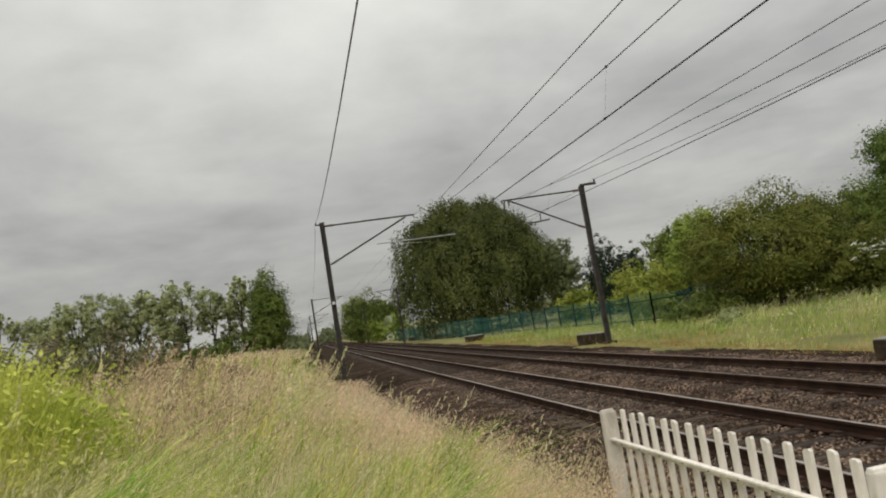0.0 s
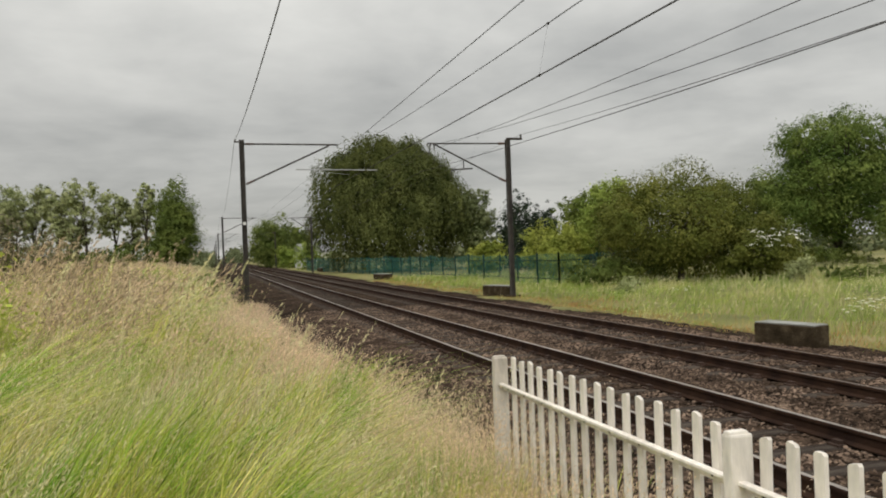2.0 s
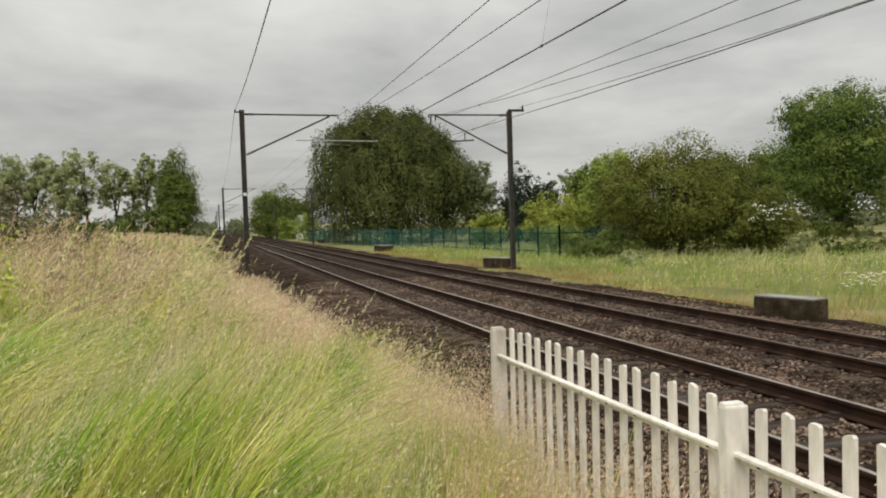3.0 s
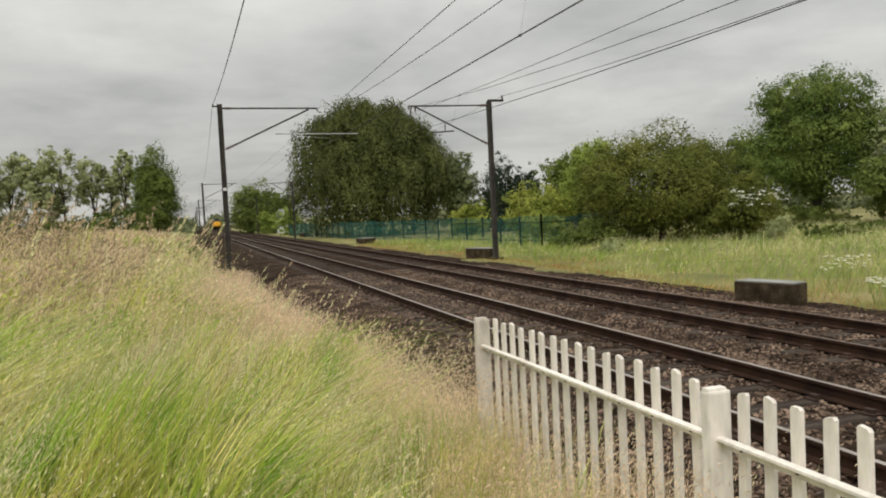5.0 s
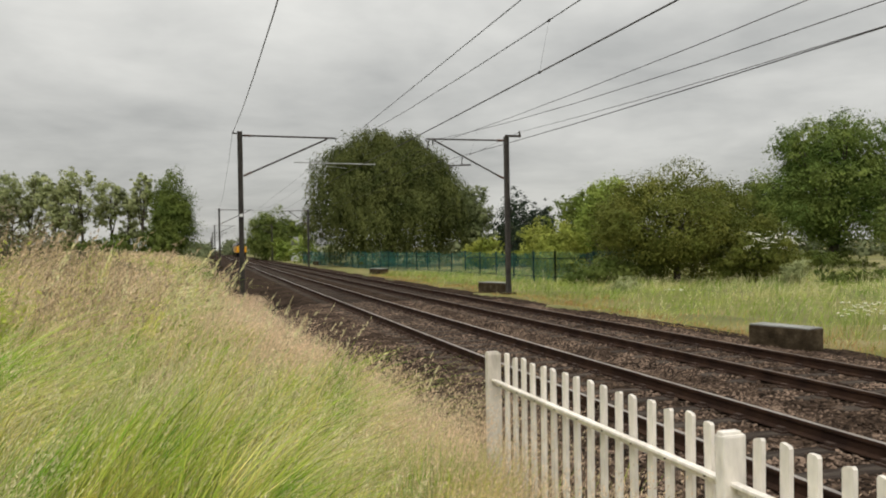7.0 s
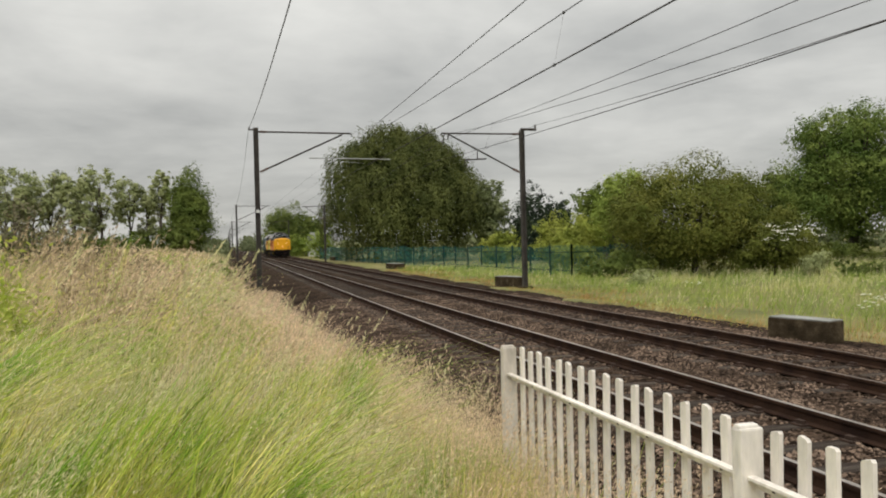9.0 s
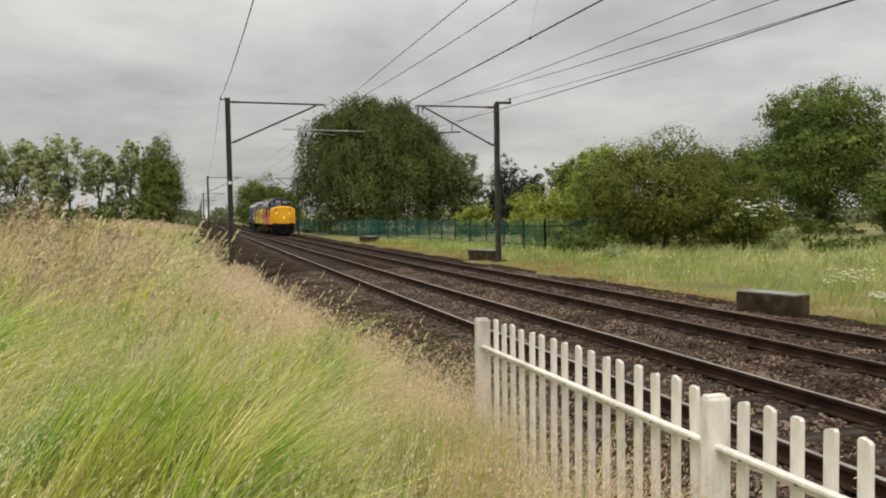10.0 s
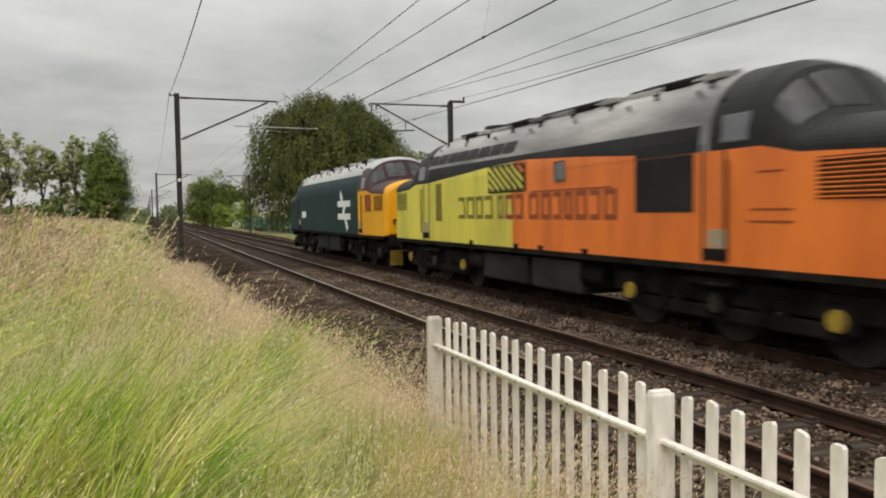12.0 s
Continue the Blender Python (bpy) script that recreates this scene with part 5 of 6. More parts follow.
def pane_glass(name, tint, mirror):
    """Thin tinted glass: mostly seen through, with a faint mirror on top."""
    m = bpy.data.materials.new(name)
    m.use_nodes = True
    t = m.node_tree
    clear, gloss, mix = (t.nodes.new(k) for k in ("ShaderNodeBsdfTransparent", "ShaderNodeBsdfGlossy", "ShaderNodeMixShader"))
    clear.inputs["Color"].default_value = (*tint, 1)
    gloss.inputs["Roughness"].default_value = 0.08
    mix.inputs[0].default_value = mirror
    t.links.new(clear.outputs[0], mix.inputs[1])
    t.links.new(gloss.outputs[0], mix.inputs[2])
    t.links.new(mix.outputs[0], t.nodes["Material Output"].inputs["Surface"])
    return m


M_PANE = pane_glass("clear_cab_glass", (0.70, 0.72, 0.72), 0.10)
M_GRILLE = material("dark_grille", (0.03, 0.022, 0.018), (0.05, 0.04, 0.03), 8, 0.7, bump=0.2)
M_LAMP = material("lit_marker_light", (1, 0.9, 0.7), None, 3, 0.3, bump=0, glow=(1.0, 0.80, 0.55, 1.0))
M_HEADLAMP = material("lit_headlight", (1, 0.85, 0.6), None, 3, 0.3, bump=0, glow=(1.0, 0.66, 0.36, 0.8))
M_LOGO = material("white_logo_paint", (0.78, 0.78, 0.77), None, 3, 0.45, bump=0)
M_OLIVE = material("olive_lettering", (0.17, 0.14, 0.025), (0.22, 0.18, 0.03), 4, 0.5, bump=0)
M_LETTER = material("dark_red_lettering", (0.24, 0.055, 0.018), (0.30, 0.07, 0.02), 4, 0.5, bump=0)
M_BEIGE = material("cream_panel", (0.40, 0.33, 0.22), (0.34, 0.28, 0.18), 2, 0.5, bump=0.05)
M_RED = material("red_pipe", (0.05, 0.012, 0.010), None, 3, 0.6, bump=0)

HALF, SOLE, CANT = 1.35, 1.13, 2.70


def arch(w, zc, zt, n=14, power=2.3):
    """The upper outline from one cantrail over the top to the other."""
    out = []
    for k in range(n + 1):
        a = math.pi * k / n
        c, s = math.cos(a), math.sin(a)
        out.append((-w * math.copysign(abs(c) ** (2 / power), c), zc + (zt - zc) * abs(s) ** (2 / power)))
    return out


# the outline along half a locomotive: distance from the nose, half width, cantrail height, top height
STATIONS = [(0.0, 1.17, 2.42, 2.90), (0.05, 1.26, 2.48, 2.98), (0.16, 1.31, 2.52, 3.02), (1.55, 1.345, 2.58, 3.08), (2.12, 1.35, 2.70, 3.80), (2.45, 1.35, 2.70, 3.92), (3.1, 1.35, 2.70, 3.94)]


PANES = ((4, 9), (10, 14), (15, 18), (19, 24))


def mirror_y(rows):
    return [(LENGTH - r[0], *r[1:]) for r in rows[::-1]]


def strip(bm, stations, u0=0.0, u1=1.0, out=0.0):
    """The upper skin over the given stations, between two fractions of the arch."""
    secs = []
    for s, w, zc, zt in stations:
        pts = arch(w + out, zc, zt + out, 28)
        i0, i1 = round(u0 * 28), round(u1 * 28)
        secs.append([(a, s, b) for a, b in pts[i0:i1 + 1]])
    loft(bm, secs)
    return bm


def brow(bm, rows, sg, out):
    """A strip of the roof skin over rows of (place, lower height, upper height)."""
    def skin(z):
        up = math.asin(min(1.0, max(0.0, (z - 2.70) / 1.24) ** 1.15))
        return sg * ((1.35 + out) * math.cos(up) ** (2 / 2.3))
    loft(bm, [[(skin(z0 + (z1 - z0) * k / 4), v, z0 + (z1 - z0) * k / 4) for k in range(5)] for v, z0, z1 in rows])
    return bm


def sides(bm, stations, z0, z1, sg):
    loft(bm, [[(sg * w, s, z0), (sg * w, s, z1 if z1 is not None else zc)] for s, w, zc, zt in stations])
    return bm


def lerp_station(stations, s):
    for a, b in zip(stations, stations[1:]):
        if a[0] <= s <= b[0]:
            f = (s - a[0]) / (b[0] - a[0])
            return tuple(p + (q - p) * f for p, q in zip(a, b))
    return stations[-1]


def side_plate(bm, s0, s1, z0, z1, out=0.012, thick=0.02, sides_=(-1, 1), bevel=0.006):
    for sg in sides_:
        box(bm, (sg * (HALF + out - thick / 2), (s0 + s1) / 2, (z0 + z1) / 2), (thick, s1 - s0, z1 - z0), bevel)
    return bm


def build_bogie(loco, y, front_yellow):
    bogie = part("bogie", box(box(new_bm(), (-1.04, y, 0.72), (0.13, 5.3, 0.34), 0.04), (1.04, y, 0.72), (0.13, 5.3, 0.34), 0.04), M_UNDER, loco, "dark grimy bogie frame")
    for sg in (-1, 1):
        bm = new_bm()
        box(bm, (sg * 1.08, y, 0.42), (0.12, 4.4, 0.20), 0.04)
        for k in (-1.03, 1.03):
            for q in (-0.17, 0.17):
                rod(bm, (sg * 1.10, y + k + q, 0.42), (sg * 1.10, y + k + q, 0.70), 0.085, None, 10)
        part("spring_beam", bm, M_UNDER, bogie)
    # motor blocks, added to fill the shaded space between the frames
    for k in (-1.05, 1.05, 2.45):
        part("traction_motor", box(new_bm(), (0, y + k, 0.62), (1.25, 0.9, 0.62), 0.06), M_UNDER, bogie)
    for k in (-2.0575, 0.0, 2.0575):
        bm = new_bm()
        for sg in (-1, 1):
            rod(bm, (sg * 0.69, y + k, 0.57), (sg * 0.82, y + k, 0.57), 0.57, None, 28)
            rod(bm, (sg * 0.66, y + k, 0.57), (sg * 0.69, y + k, 0.57), 0.60, None, 28)
        rod(bm, (-0.7, y + k, 0.57), (0.7, y + k, 0.57), 0.09, None, 10)
        part("wheelset", bm, M_WHEEL, bogie, smooth=False)
        for sg in (-1, 1):
            bm = new_bm()
            box(bm, (sg * 1.07, y + k, 0.57), (0.20, 0.42, 0.36), 0.04)
            part("axle_box", bm, M_UNDER, bogie)
            bm = new_bm()
            rod(bm, (sg * 1.15, y + k, 0.57), (sg * 1.21, y + k, 0.57), 0.15, 0.13, 16)
            part("axle_cover", bm, M_AXLE if abs(k) > 1 and front_yellow else M_WHEEL, bogie, "round yellow axle end cover" if abs(k) > 1 and front_yellow else "")
    for sg in (-1, 1):
        for k in (-2.55, 2.55):
            part("sand_box", box(new_bm(), (sg * 1.0, y + k, 0.78), (0.12, 0.22, 0.30), 0.02), M_UNDER, bogie)
        bm = new_bm()
        rod(bm, (sg * 1.16, y - 0.5, 0.86), (sg * 1.16, y + 0.5, 0.86), 0.09, None, 10)
        part("brake_cylinder", bm, M_UNDER, bogie)


def build_loco(paint_front, paint_rear, split_at, roof_mat, cab_mat, nose_mat, label, lit, cab_end=None):
    """A nose-cab diesel locomotive; local y runs from the leading nose backwards, z from the rail."""
    loco = thing("diesel_locomotive", label, "locomotive", "coupled locomotives")
    full = STATIONS + mirror_y(STATIONS)
    # body sides, nose to nose
    lower = [r for r in full]

    def span(a, b):
        rows = [lerp_station(lower, a)] + [r for r in lower if a < r[0] < b] + [lerp_station(lower, b)]
        return rows

    cuts = [(0.16, split_at, paint_front), (split_at, LENGTH - 0.16, paint_rear)]
    if cab_end:
        cuts = [(0.16, cab_end, nose_mat), (cab_end, LENGTH - 0.16, paint_front)]
    for a, b, mat in cuts:
        for sg in (-1, 1):
            bm = sides(new_bm(), span(a, b), SOLE, None, sg)
            bmesh.ops.solidify(bm, geom=bm.faces[:], thickness=0.02)
            part("body_side", bm, mat, loco)
    # dark valance under the sides
    for sg in (-1, 1):
        part("solebar", sides(new_bm(), span(0.16, LENGTH - 0.16), SOLE - 0.10, SOLE, sg), M_UNDER, loco)
    bm = new_bm()
    box(bm, (0, LENGTH / 2, SOLE - 0.08), (2.5, LENGTH - 0.5, 0.10))
    part("underframe", bm, M_UNDER, loco)
    # roof and cab tops
    bm = strip(new_bm(), [(3.1, 1.35, 2.70, 3.94), (LENGTH / 2, 1.35, 2.70, 3.94), (LENGTH - 3.1, 1.35, 2.70, 3.94)])
    part("roof", bm, roof_mat, loco, smooth=True)
    if cab_end:
        for u0, u1 in ((0, 4 / 28), (24 / 28, 1)):
            bm = strip(new_bm(), [(3.1, 1.35, 2.70, 3.94), (LENGTH - 2.2, 1.35, 2.70, 3.94)], u0, u1, 0.006)
            part("cantrail_panel", bm, paint_front, loco, "dark blue panel at the roof edge", True)
    else:
        # the body colour sweeps up over the cantrail amidships, under a black edge
        sweep = [(3.3, 2.70), (4.9, 2.77), (6.5, 2.87), (8.5, 2.96), (9.25, 2.95), (10.4, 2.92), (12.0, 2.83), (13.8, 2.74), (14.5, 2.70)]
        for sg in (-1, 1):
            for rows, mat in ((sweep[:5], paint_front), (sweep[4:], paint_rear)):
                part("cantrail_panel", brow(new_bm(), [(v, 2.698, max(top, 2.70)) for v, top in rows], sg, 0.004), mat, loco, smooth=True)
            part("roof_edge", brow(new_bm(), [(v, top, max(top + 0.02, 3.08)) for v, top in sweep], sg, 0.006), M_BLACK, loco, "black band along the roof edge", True)
    bm = new_bm()
    for sg in (-1, 1):
        for k in range(7):
            s = 3.6 + k * 1.75
            box(bm, (sg * 1.02, s, 3.50), (0.05, 0.04, 0.34), turn=pose(0, 0, 0, 0, sg * 42, 0))
        rod(bm, (sg * 0.62, 3.3, 3.90), (sg * 0.62, LENGTH - 3.3, 3.90), 0.02, None, 6)
    part("roof_rib", bm, M_ROOF, loco)
    for flip in (0, 1):
        lo, hi = [tuple(u + (v - u) * f for u, v in zip(STATIONS[3], STATIONS[4])) for f in (0.16, 0.86)]
        ends = [STATIONS[2], STATIONS[3], lo, hi, *STATIONS[4:]]
        ends = ends if not flip else mirror_y(ends)
        # the skin leaves the windscreen openings free
        bm = new_bm()
        rings = [[bm.verts.new((u, st[0], v)) for u, v in arch(st[1], st[2], st[3], 28)] for st in ends]
        glazed = 2 if not flip else len(ends) - 4
        for i, (r0, r1) in enumerate(zip(rings, rings[1:])):
            for k in range(28):
                if i != glazed or not any(u0 <= k < u1 for u0, u1 in PANES):
                    bm.faces.new((r0[k], r0[k + 1], r1[k + 1], r1[k]))
        bmesh.ops.solidify(bm, geom=bm.faces[:], thickness=0.03)
        part("cab_top", bm, cab_mat, loco, smooth=False)
        if cab_end:
            rim = [lerp_station(STATIONS, v) for v in (2.14, 2.45, 3.12)]
            part("cab_roof", strip(new_bm(), rim if not flip else mirror_y(rim), 6 / 28, 22 / 28, 0.012), roof_mat, loco, "pale grey cab roof", True)
        # desk and bulkhead behind the screens
        bm = new_bm()
        mid = 2.28 if not flip else LENGTH - 2.28
        back = 3.02 if not flip else LENGTH - 3.02
        box(bm, (0, mid, 2.62), (2.5, 1.5, 0.10), 0.02)
        box(bm, (0, back, 2.95), (2.4, 0.06, 1.0), 0.02)
        part("cab_interior", bm, M_TANK, loco, "dark cab desk and bulkhead")
        cap_rows = STATIONS[:3] if not flip else mirror_y(STATIONS[:3])
        # nose face: rounded edge, then a flat face
        bm = new_bm()
        secs = []
        for s, w, zc, zt in cap_rows:
            lowz = SOLE + 0.02 + (0.06 if s in (0.0, LENGTH) else 0)
            secs.append([(-w, s, lowz)] + [(a, s, b) for a, b in arch(w, zc, zt, 20)] + [(w, s, lowz)])
        rings = loft(bm, secs, close=True)
        face = rings[0] if not flip else rings[-1]
        bm.faces.new(face)
        bmesh.ops.recalc_face_normals(bm, faces=bm.faces)
        part("nose", bm, nose_mat, loco, "bright yellow nose end")
        # windscreen panes laid on the slope between nose and roof
        for u0, u1 in PANES:
            bm = new_bm()
            a, b = STATIONS[3], STATIONS[4]
            rows = []
            for f in (0.16, 0.86):
                st = tuple(p + (q - p) * f for p, q in zip(a, b))
                s = st[0] - 0.012 if not flip else LENGTH - st[0] + 0.012
                pts = arch(st[1] + 0.008, st[2], st[3] + 0.012, 28)[u0:u1 + 1]
                inset = 0.02
                pts[0] = (pts[0][0] * (1 - inset) + pts[1][0] * inset, pts[0][1])
                rows.append([(p, s, q) for p, q in pts])
            loft(bm, rows)
            bmesh.ops.solidify(bm, geom=bm.faces[:], thickness=0.006)
            part("windscreen", bm, M_PANE, loco, "clear windscreen pane").visible_shadow = False

        def at(s):
            return s if not flip else LENGTH - s

        for sg in (-1, 1):
            # cab side window, door and steps
            bm = new_bm()
            box(bm, (sg * (HALF - 0.035), at(2.62), 2.98), (0.03, 0.52, 0.40), 0.03, turn=pose(0, 0, 0, 0, -sg * 8, 0))
            part("cab_window", bm, M_GLASS, loco, "dark cab side window")
            bm = new_bm()
            box(bm, (sg * (HALF - 0.01), at(2.78), 1.98), (0.032, 0.05, 1.66), 0.006)
            box(bm, (sg * (HALF - 0.01), at(3.22), 1.98), (0.032, 0.05, 1.66), 0.006)
            door = part("cab_door", bm, M_BLACK if cab_end is None else paint_front if flip else nose_mat, loco, "recessed cab door edges")
            bm = new_bm()
            rod(bm, (sg * (HALF + 0.05), at(2.70), 1.35), (sg * (HALF + 0.05), at(2.70), 2.55), 0.016)
            part("handrail", bm, M_UNDER, door)
            bm = new_bm()
            part("step_recess", box(new_bm(), (sg * (HALF - 0.02), at(2.95), 1.27), (0.08, 0.46, 0.16), 0.01), M_UNDER, loco)
            box(bm, (sg * (HALF - 0.04), at(2.95), 0.86), (0.22, 0.42, 0.03), 0.008)
            part("step", bm, M_UNDER, loco)
            bm = new_bm()
            side_plate(bm, min(at(2.72), at(3.12)), max(at(2.72), at(3.12)), 1.36, 1.62, 0.006, sides_=(sg,))
            part("step_panel", bm, M_BEIGE, loco, "cream panel above the cab step")
            # louvred grille on the nose side
            louvre = new_bm()
            side_plate(louvre, min(at(0.28), at(1.25)), max(at(0.28), at(1.25)), 2.0, 2.5, -0.012, 0.03, sides_=(sg,))
            g = part("nose_grille", louvre, M_GRILLE, loco, "louvred grille on the nose side")
            bm = new_bm()
            for k in range(9):
                box(bm, (sg * (HALF - 0.008), at(0.765), 2.03 + 0.055 * k), (0.03, 0.96, 0.014), turn=pose(0, 0, 0, 0, sg * 25, 0))
            part("louvre", bm, nose_mat if cab_end and not flip else paint_rear if flip else paint_front, g)
        # lights, buffers, coupling
        dirn = -1 if not flip else 1
        y0 = at(0.0)
        for x in (-0.66, 0.66):
            bm = new_bm()
            rod(bm, (x, y0 - dirn * 0.02, 2.27), (x, y0 + dirn * 0.025, 2.27), 0.048, None, 16)
            part("marker_light", bm, M_LAMP if (lit and not flip) else M_GLASS, loco, "lit marker light" if (lit and not flip) else "unlit marker light")
            bm = new_bm()
            rod(bm, (x * 1.12, y0 - dirn * 0.02, 2.68), (x * 1.12, y0 + dirn * 0.03, 2.68), 0.075, None, 12)
            part("horn_grille", bm, M_GRILLE, loco)
        bm = new_bm()
        rod(bm, (0.10, y0 - dirn * 0.02, 1.78), (0.10, y0 + dirn * 0.04, 1.78), 0.072, None, 18)
        part("headlight", bm, M_HEADLAMP if (lit and not flip) else M_GLASS, loco, "round headlight")
        for x in (-0.98, -0.62, 0.75, 1.02):
            bm = new_bm()
            box(bm, (x, y0 + dirn * 0.03, 1.66), (0.15, 0.07, 0.06), 0.02)
            box(bm, (x - 0.04, y0 + dirn * 0.05, 1.55), (0.03, 0.05, 0.10), 0.01)
            part("jumper_cable_socket", bm, M_GRILLE, loco)
        bm = new_bm()
        box(bm, (0, y0 - dirn * 0.10, 0.98), (2.35, 0.22, 0.40), 0.03)
        part("buffer_beam", bm, M_UNDER, loco)
        for x in (-0.87, 0.87):
            bm = new_bm()
            rod(bm, (x, y0 - dirn * 0.02, 1.03), (x, y0 + dirn * 0.40, 1.03), 0.12, 0.10, 14)
            rod(bm, (x, y0 + dirn * 0.40, 1.03), (x, y0 + dirn * 0.46, 1.03), 0.24, 0.25, 20)
            part("buffer", bm, M_UNDER, loco, "round steel buffer")
        bm = new_bm()
        box(bm, (0, y0 + dirn * 0.18, 0.98), (0.16, 0.46, 0.22), 0.03)
        rod(bm, (0, y0 + dirn * 0.30, 0.95), (0, y0 + dirn * 0.40, 0.55), 0.05, None, 8)
        part("coupling", bm, M_UNDER, loco)
        for x in (-0.36, 0.40):
            bm = new_bm()
            rod(bm, (x, y0 + dirn * 0.06, 0.92), (x, y0 + dirn * 0.16, 0.40), 0.035, None, 8)
            part("brake_hose", bm, M_RED if x > 0 else M_UNDER, loco)
        bm = new_bm()
        for sg in (-1, 1):
            loft(bm, [[(sg * 0.15, y0 + dirn * 0.12, 0.16), (sg * 0.15, y0 + dirn * 0.02, 0.68)], [(sg * 1.12, y0 - dirn * 0.12, 0.16), (sg * 1.12, y0 - dirn * 0.12, 0.68)]])
        bmesh.ops.solidify(bm, geom=bm.faces[:], thickness=0.03)
        part("snowplough", bm, M_AXLE if cab_end and not flip else M_UNDER, loco, "mustard yellow snowplough" if cab_end and not flip else "")
    # side fittings
    if cab_end is None:
        for sg in (-1, 1):
            bm = side_plate(new_bm(), 3.42, 4.82, 1.86, 2.69, 0.010, sides_=(sg,))
            w = part("engine_room_grille", bm, M_BLACK, loco, "tall black grille")
            bm = strip(new_bm(), [(3.42, 1.35, 2.70, 3.94), (4.82, 1.35, 2.70, 3.94)], 0 if sg < 0 else 26 / 28, 2 / 28 if sg < 0 else 1, 0.012)
            bmesh.ops.solidify(bm, geom=bm.faces[:], thickness=0.01)
            part("upper_grille", bm, M_BLACK, w)
            bm = new_bm()
            for k in range(8):
                side_plate(bm, 3.46 + 0.17 * k, 3.485 + 0.17 * k, 1.90, 2.65, 0.022, 0.012, sides_=(sg,), bevel=0)
            part("slat", bm, M_BLACK, w)
            bm = side_plate(new_bm(), 7.02, 7.42, 2.46, 2.84, 0.010, sides_=(sg,), bevel=0.04)
            part("porthole", bm, M_GLASS, loco, "small dark window")
            bm = side_plate(new_bm(), 13.45, 13.85, 1.68, 2.66, 0.010, sides_=(sg,), bevel=0.03)
            part("side_window", bm, M_OLIVE, loco, "tall narrow dark side panel")
            bm = side_plate(new_bm(), 8.62, 10.45, 2.32, 2.92, 0.020, 0.03, sides_=(sg,))
            hatch = part("radiator_grille", bm, M_BLACK, loco, "striped grille across the colour change")
            for k in range(9):
                bm = new_bm()
                # slanting slats, cut off at the frame
                mid_s, run = 8.24 + 0.29 * k, 0.40
                a0, a1 = max(8.68, mid_s - run), min(10.39, mid_s + run)
                z0, z1 = 2.62 + (a0 - mid_s) * 0.62, 2.62 + (a1 - mid_s) * 0.62
                loft(bm, [[(sg * (HALF + out), v, z + w) for out, w in ((0.019, -0.034), (0.034, -0.034), (0.034, 0.034), (0.019, 0.034))] for v, z in ((a0, z0), (a1, z1))], close=True)
                part("slat", bm, M_ORANGE if mid_s < 8.8 else M_LIME, hatch)
            # cantrail grilles along the sloping roof edge
            for k in range(8):
                s0 = 9.30 + 0.66 * k
                bm = strip(new_bm(), [(s0, 1.35, 2.70, 3.94), (s0 + 0.58, 1.35, 2.70, 3.94)], 3 / 28 if sg < 0 else 23 / 28, 5 / 28 if sg < 0 else 25 / 28, 0.014)
                bmesh.ops.solidify(bm, geom=bm.faces[:], thickness=0.01)
                part("cantrail_grille", bm, M_BLACK, loco, "black grille at the roof edge")
            # hollow bars where the operator's lettering runs
            x0 = 5.35
            for n_, ww in enumerate((0.38, 0.34, 0.40, 0.30, 0.30, 0.40, 0.42, 0.34, 0.40, 0.30, 0.44, 0.40, 0.46, 0.42)):
                bm, x1, lip = new_bm(), x0 + ww, 0.095
                side_plate(bm, x0, x1, 2.17, 2.17 + lip, 0.006, 0.012, sides_=(sg,), bevel=0)
                side_plate(bm, x0, x1, 1.74, 1.74 + lip, 0.006, 0.012, sides_=(sg,), bevel=0)
                side_plate(bm, x0, x0 + lip, 1.74 + lip, 2.17, 0.006, 0.012, sides_=(sg,), bevel=0)
                if n_ % 3 != 1:
                    side_plate(bm, x1 - lip, x1, 1.74 + lip, 2.17, 0.006, 0.012, sides_=(sg,), bevel=0)
                part("lettering_bar", bm, M_LETTER if x0 < 9.2 else M_OLIVE, loco)
                x0 += ww + (0.26 if n_ in (6, 9) else 0.10)
            part("panel_seam", side_plate(new_bm(), 5.5, 8.4, 2.275, 2.31, 0.005, 0.01, sides_=(sg,), bevel=0), M_LETTER, loco)
            part("panel_seam", side_plate(new_bm(), 1.6, 2.35, 1.72, 1.75, 0.005, 0.01, sides_=(sg,), bevel=0), M_LETTER, loco)
            part("panel_seam", side_plate(new_bm(), 1.6, 2.3, 1.88, 1.905, 0.005, 0.01, sides_=(sg,), bevel=0), M_LETTER, loco)
            part("panel_seam", side_plate(new_bm(), 1.75, 2.2, 2.36, 2.385, 0.005, 0.01, sides_=(sg,), bevel=0), M_LETTER, loco)
            for v in (6.25, 7.9, 9.0, 11.4):
                part("drain_notch", side_plate(new_bm(), v, v + 0.22, 1.13, 1.22, 0.006, 0.014, sides_=(sg,), bevel=0.01), M_UNDER, loco)
    else:
        for sg in (-1, 1):
            # large white emblem of two bars and slanting strokes
            bm = new_bm()
            side_plate(bm, 4.45, 6.45, 1.66, 1.90, 0.008, 0.012, sides_=(sg,), bevel=0)
            side_plate(bm, 4.45, 6.45, 2.16, 2.40, 0.008, 0.012, sides_=(sg,), bevel=0)
            for zc, k in ((2.03, 35), (1.52, -35), (2.50, -35)):
                box(bm, (sg * (HALF + 0.002), 5.45 + (0.35 if zc > 2.2 else -0.35 if zc < 1.7 else 0), zc), (0.012, 0.26, 0.62), turn=pose(0, 0, 0, k if zc != 2.03 else 40, 0, 0))
            part("emblem", bm, M_LOGO, loco, "large white emblem")
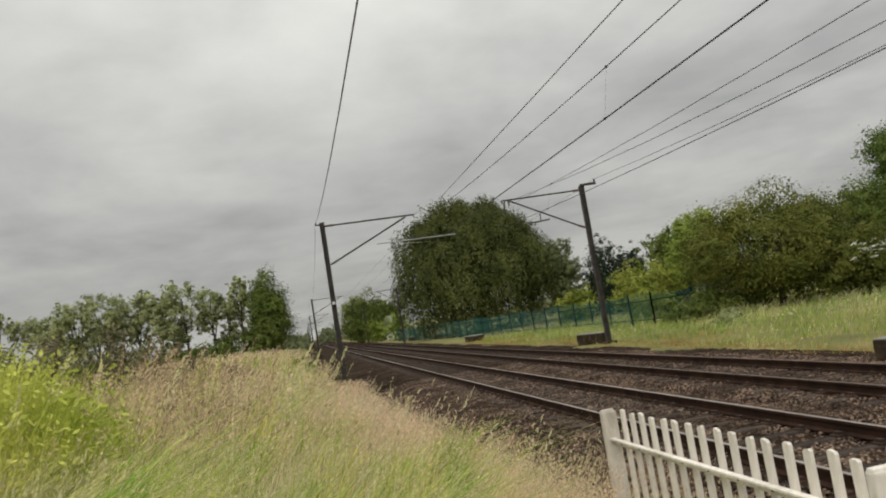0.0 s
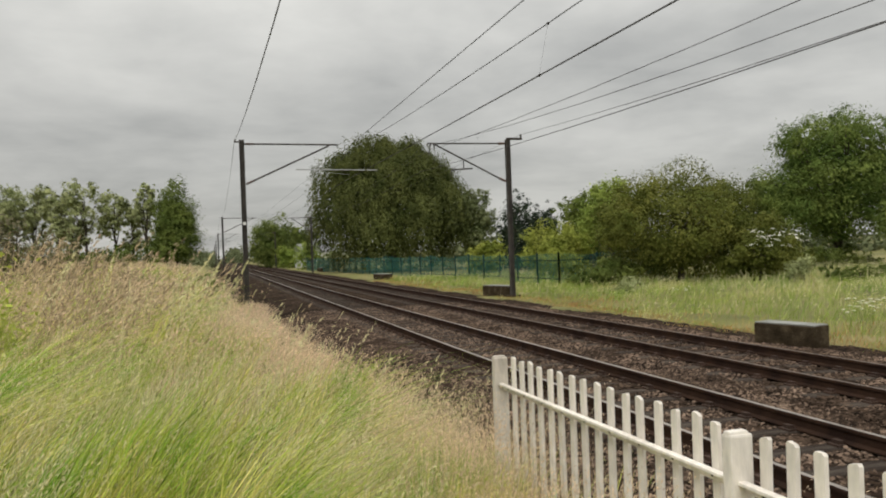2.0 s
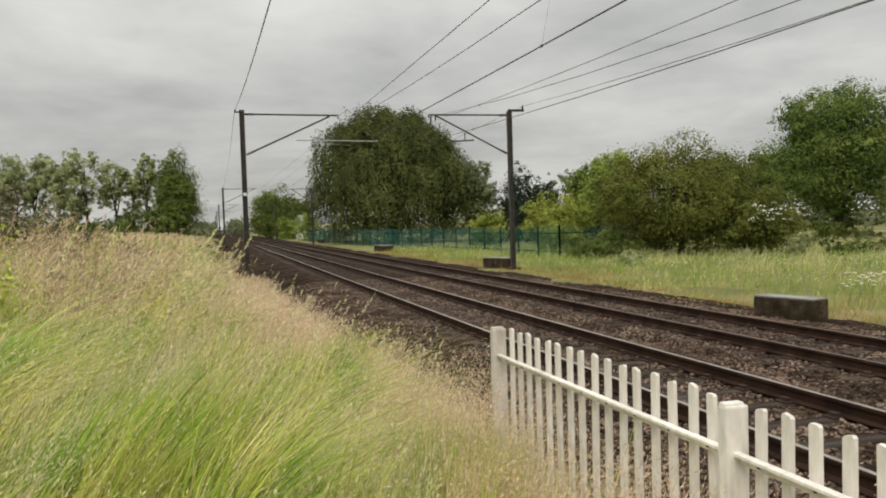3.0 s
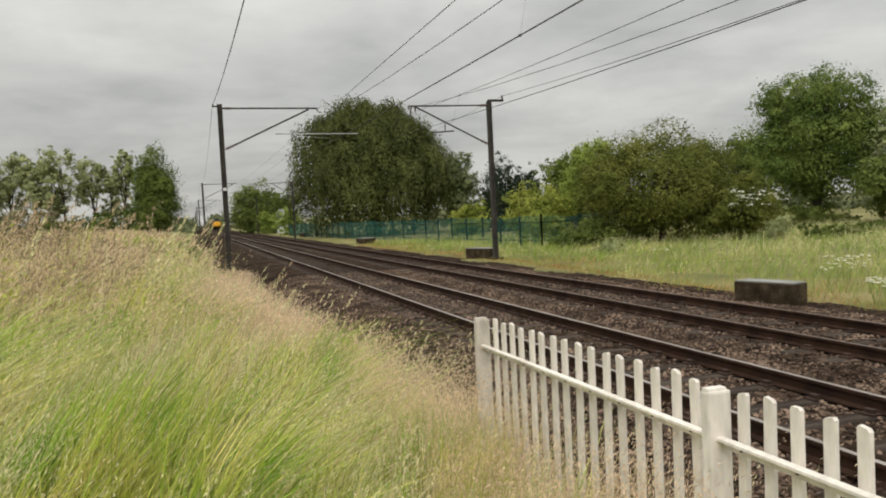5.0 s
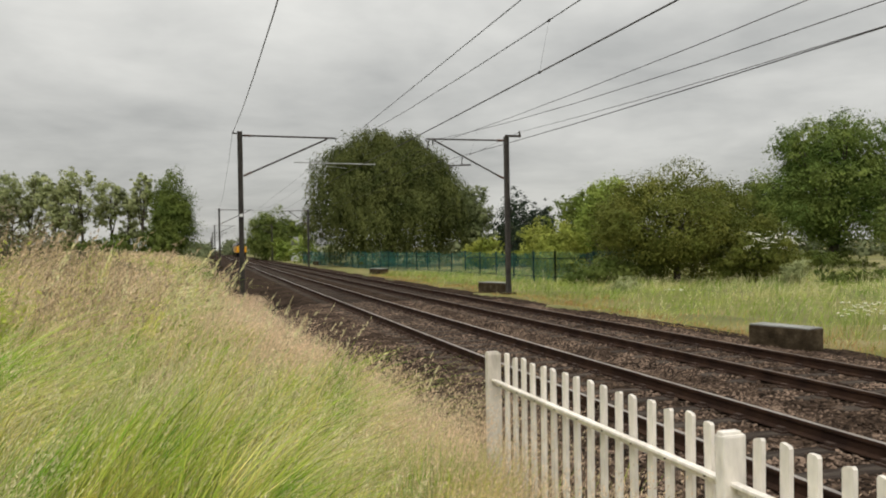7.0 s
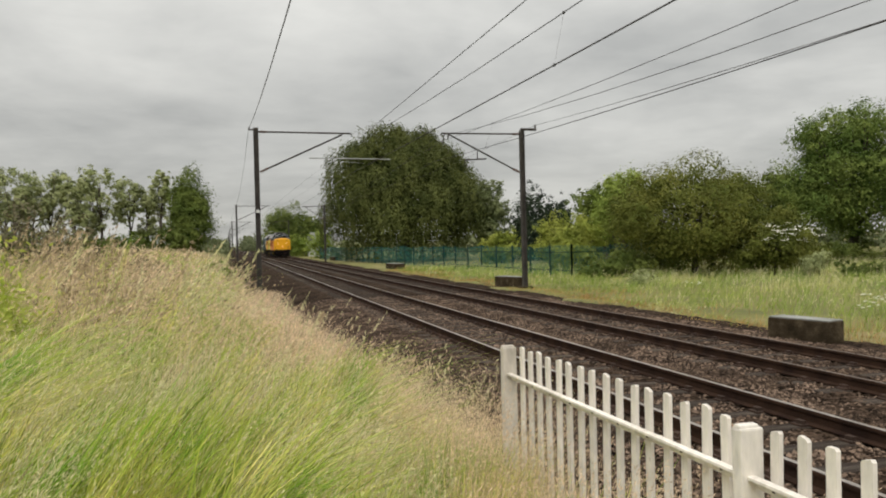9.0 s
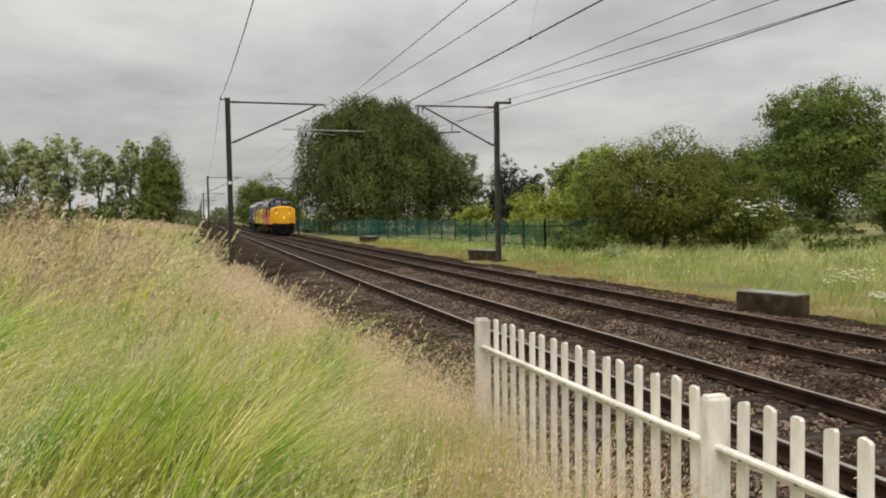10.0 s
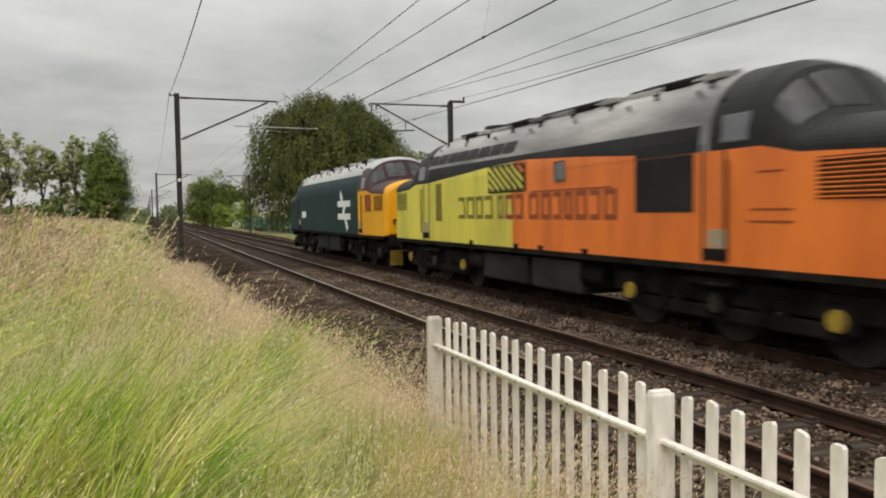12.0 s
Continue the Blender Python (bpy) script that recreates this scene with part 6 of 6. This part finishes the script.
            bm = side_plate(new_bm(), 13.1, 14.1, 1.72, 2.02, 0.006, 0.012, sides_=(sg,), bevel=0)
            part("number_bar", bm, M_LOGO, loco, "pale number panel")
            bm = side_plate(new_bm(), 1.55, 2.25, 1.98, 2.55, 0.008, sides_=(sg,), bevel=0.04)
            part("side_window", bm, M_LETTER, loco, "dark brown panel on the cab side")
            bm = side_plate(new_bm(), 14.7, 15.3, 1.7, 2.5, 0.008, sides_=(sg,))
            part("engine_room_grille", bm, M_GRILLE, loco, "dark grille")
    # roof fittings
    bm = new_bm()
    rod(bm, (0, 12.3, 3.9), (0, 12.3, 4.06), 0.55, 0.55, 20)
    part("radiator_fan", bm, M_BLACK, loco)
    for s, l in ((5.0, 1.6), (8.2, 2.6), (10.6, 1.2), (13.6, 1.0)):
        part("roof_hatch", box(new_bm(), (0, s, 3.95), (1.0, l, 0.12), 0.03), M_BLACK, loco)
    for k in range(11):
        s = 3.7 + 0.93 * k
        part("roof_panel", box(new_bm(), (-0.55 + 0.04 * (k % 3), s, 3.865 + 0.01 * (k % 2)), (0.42, 0.52 + 0.12 * (k % 3), 0.10), 0.02), M_UNDER if k % 3 == 1 else roof_mat, loco)
    for k in range(9):
        part("lifting_eye", rod(rod(new_bm(), (-0.95, 3.5 + 1.3 * k, 3.60), (-0.95, 3.5 + 1.3 * k, 3.74), 0.03, None, 6), (-0.95, 3.42 + 1.3 * k, 3.74), (-0.95, 3.58 + 1.3 * k, 3.74), 0.02, None, 6), M_UNDER, loco)
    part("exhaust", box(new_bm(), (0, 6.35, 3.98), (0.5, 0.4, 0.16), 0.03), M_UNDER, loco)
    # tanks between the bogies
    bm = new_bm()
    box(bm, (0, 7.65, 0.66), (2.5, 1.9, 0.62), 0.06)
    part("fuel_tank", bm, M_TANK, loco, "dark grey fuel tank")
    part("battery_box", box(new_bm(), (0, 9.95, 0.66), (2.46, 2.2, 0.60), 0.06), M_TANK, loco, "dark grey battery box")
    # unseen dark box added for the black shade under the body
    part("cable_trunking", box(new_bm(), (0, LENGTH / 2, 0.86), (1.9, 7.0, 0.34), 0.03), M_UNDER, loco)
    for v in (6.35, 11.5):
        part("air_reservoir", rod(new_bm(), (-1.05, v - 0.35, 0.72), (-1.05, v + 0.35, 0.72), 0.20, None, 14), M_UNDER, loco)
    build_bogie(loco, 3.16, cab_end is None)
    build_bogie(loco, LENGTH - 3.16, cab_end is None)
    return loco


loco_a = build_loco(M_ORANGE, M_LIME, 9.25, M_ROOF, M_BLACK, M_YELLOW, "orange and lime diesel locomotive with a yellow nose, running", True)
loco_b = build_loco(M_BLUE, M_BLUE, 9.25, M_ROOFPALE, M_CABBROWN, M_YELLOW, "dark blue diesel locomotive with a yellow cab, coupled behind another", False, cab_end=3.3)


def motions():
    # the train runs up the farther track towards the camera
    times = [0.0, 1.0, 2.0, 3.0, 4.0, 5.0, 5.5, 6.0, 6.5, 7.0, 7.5, 8.0, 8.5, 9.0, 9.5, 10.0, 10.5, 11.0, 11.5, 12.0]
    nose = [509.0, 466.6, 424.2, 381.8, 339.4, 297.0, 275.6, 254.2, 232.8, 211.4, 190.0, 168.4, 146.5, 124.5, 103.0, 82.6, 62.6, 42.9, 24.0, 5.6]
    for loco, lag in ((loco_a, 0.0), (loco_b, 18.75)):
        walk(loco, [(t, pose(TRACK_FAR, y + lag, 0.0)) for t, y in zip(times, nose)])
    # patches of grass lean to and fro in the wind
    for k, ob in enumerate(SWAYING):
        x, y, z = ob.location
        rows = []
        for i in range(25):
            t = i * 0.5
            gust = math.sin(1.9 * t - 0.55 * x - 0.25 * y) + 0.5 * math.sin(4.1 * t + 0.9 * y)
            rows.append((t, pose(x, y, z, 0.5 * math.sin(2.6 * t + y), 1.5 * gust + 0.6, 0)))
        walk(ob, rows)


motions()
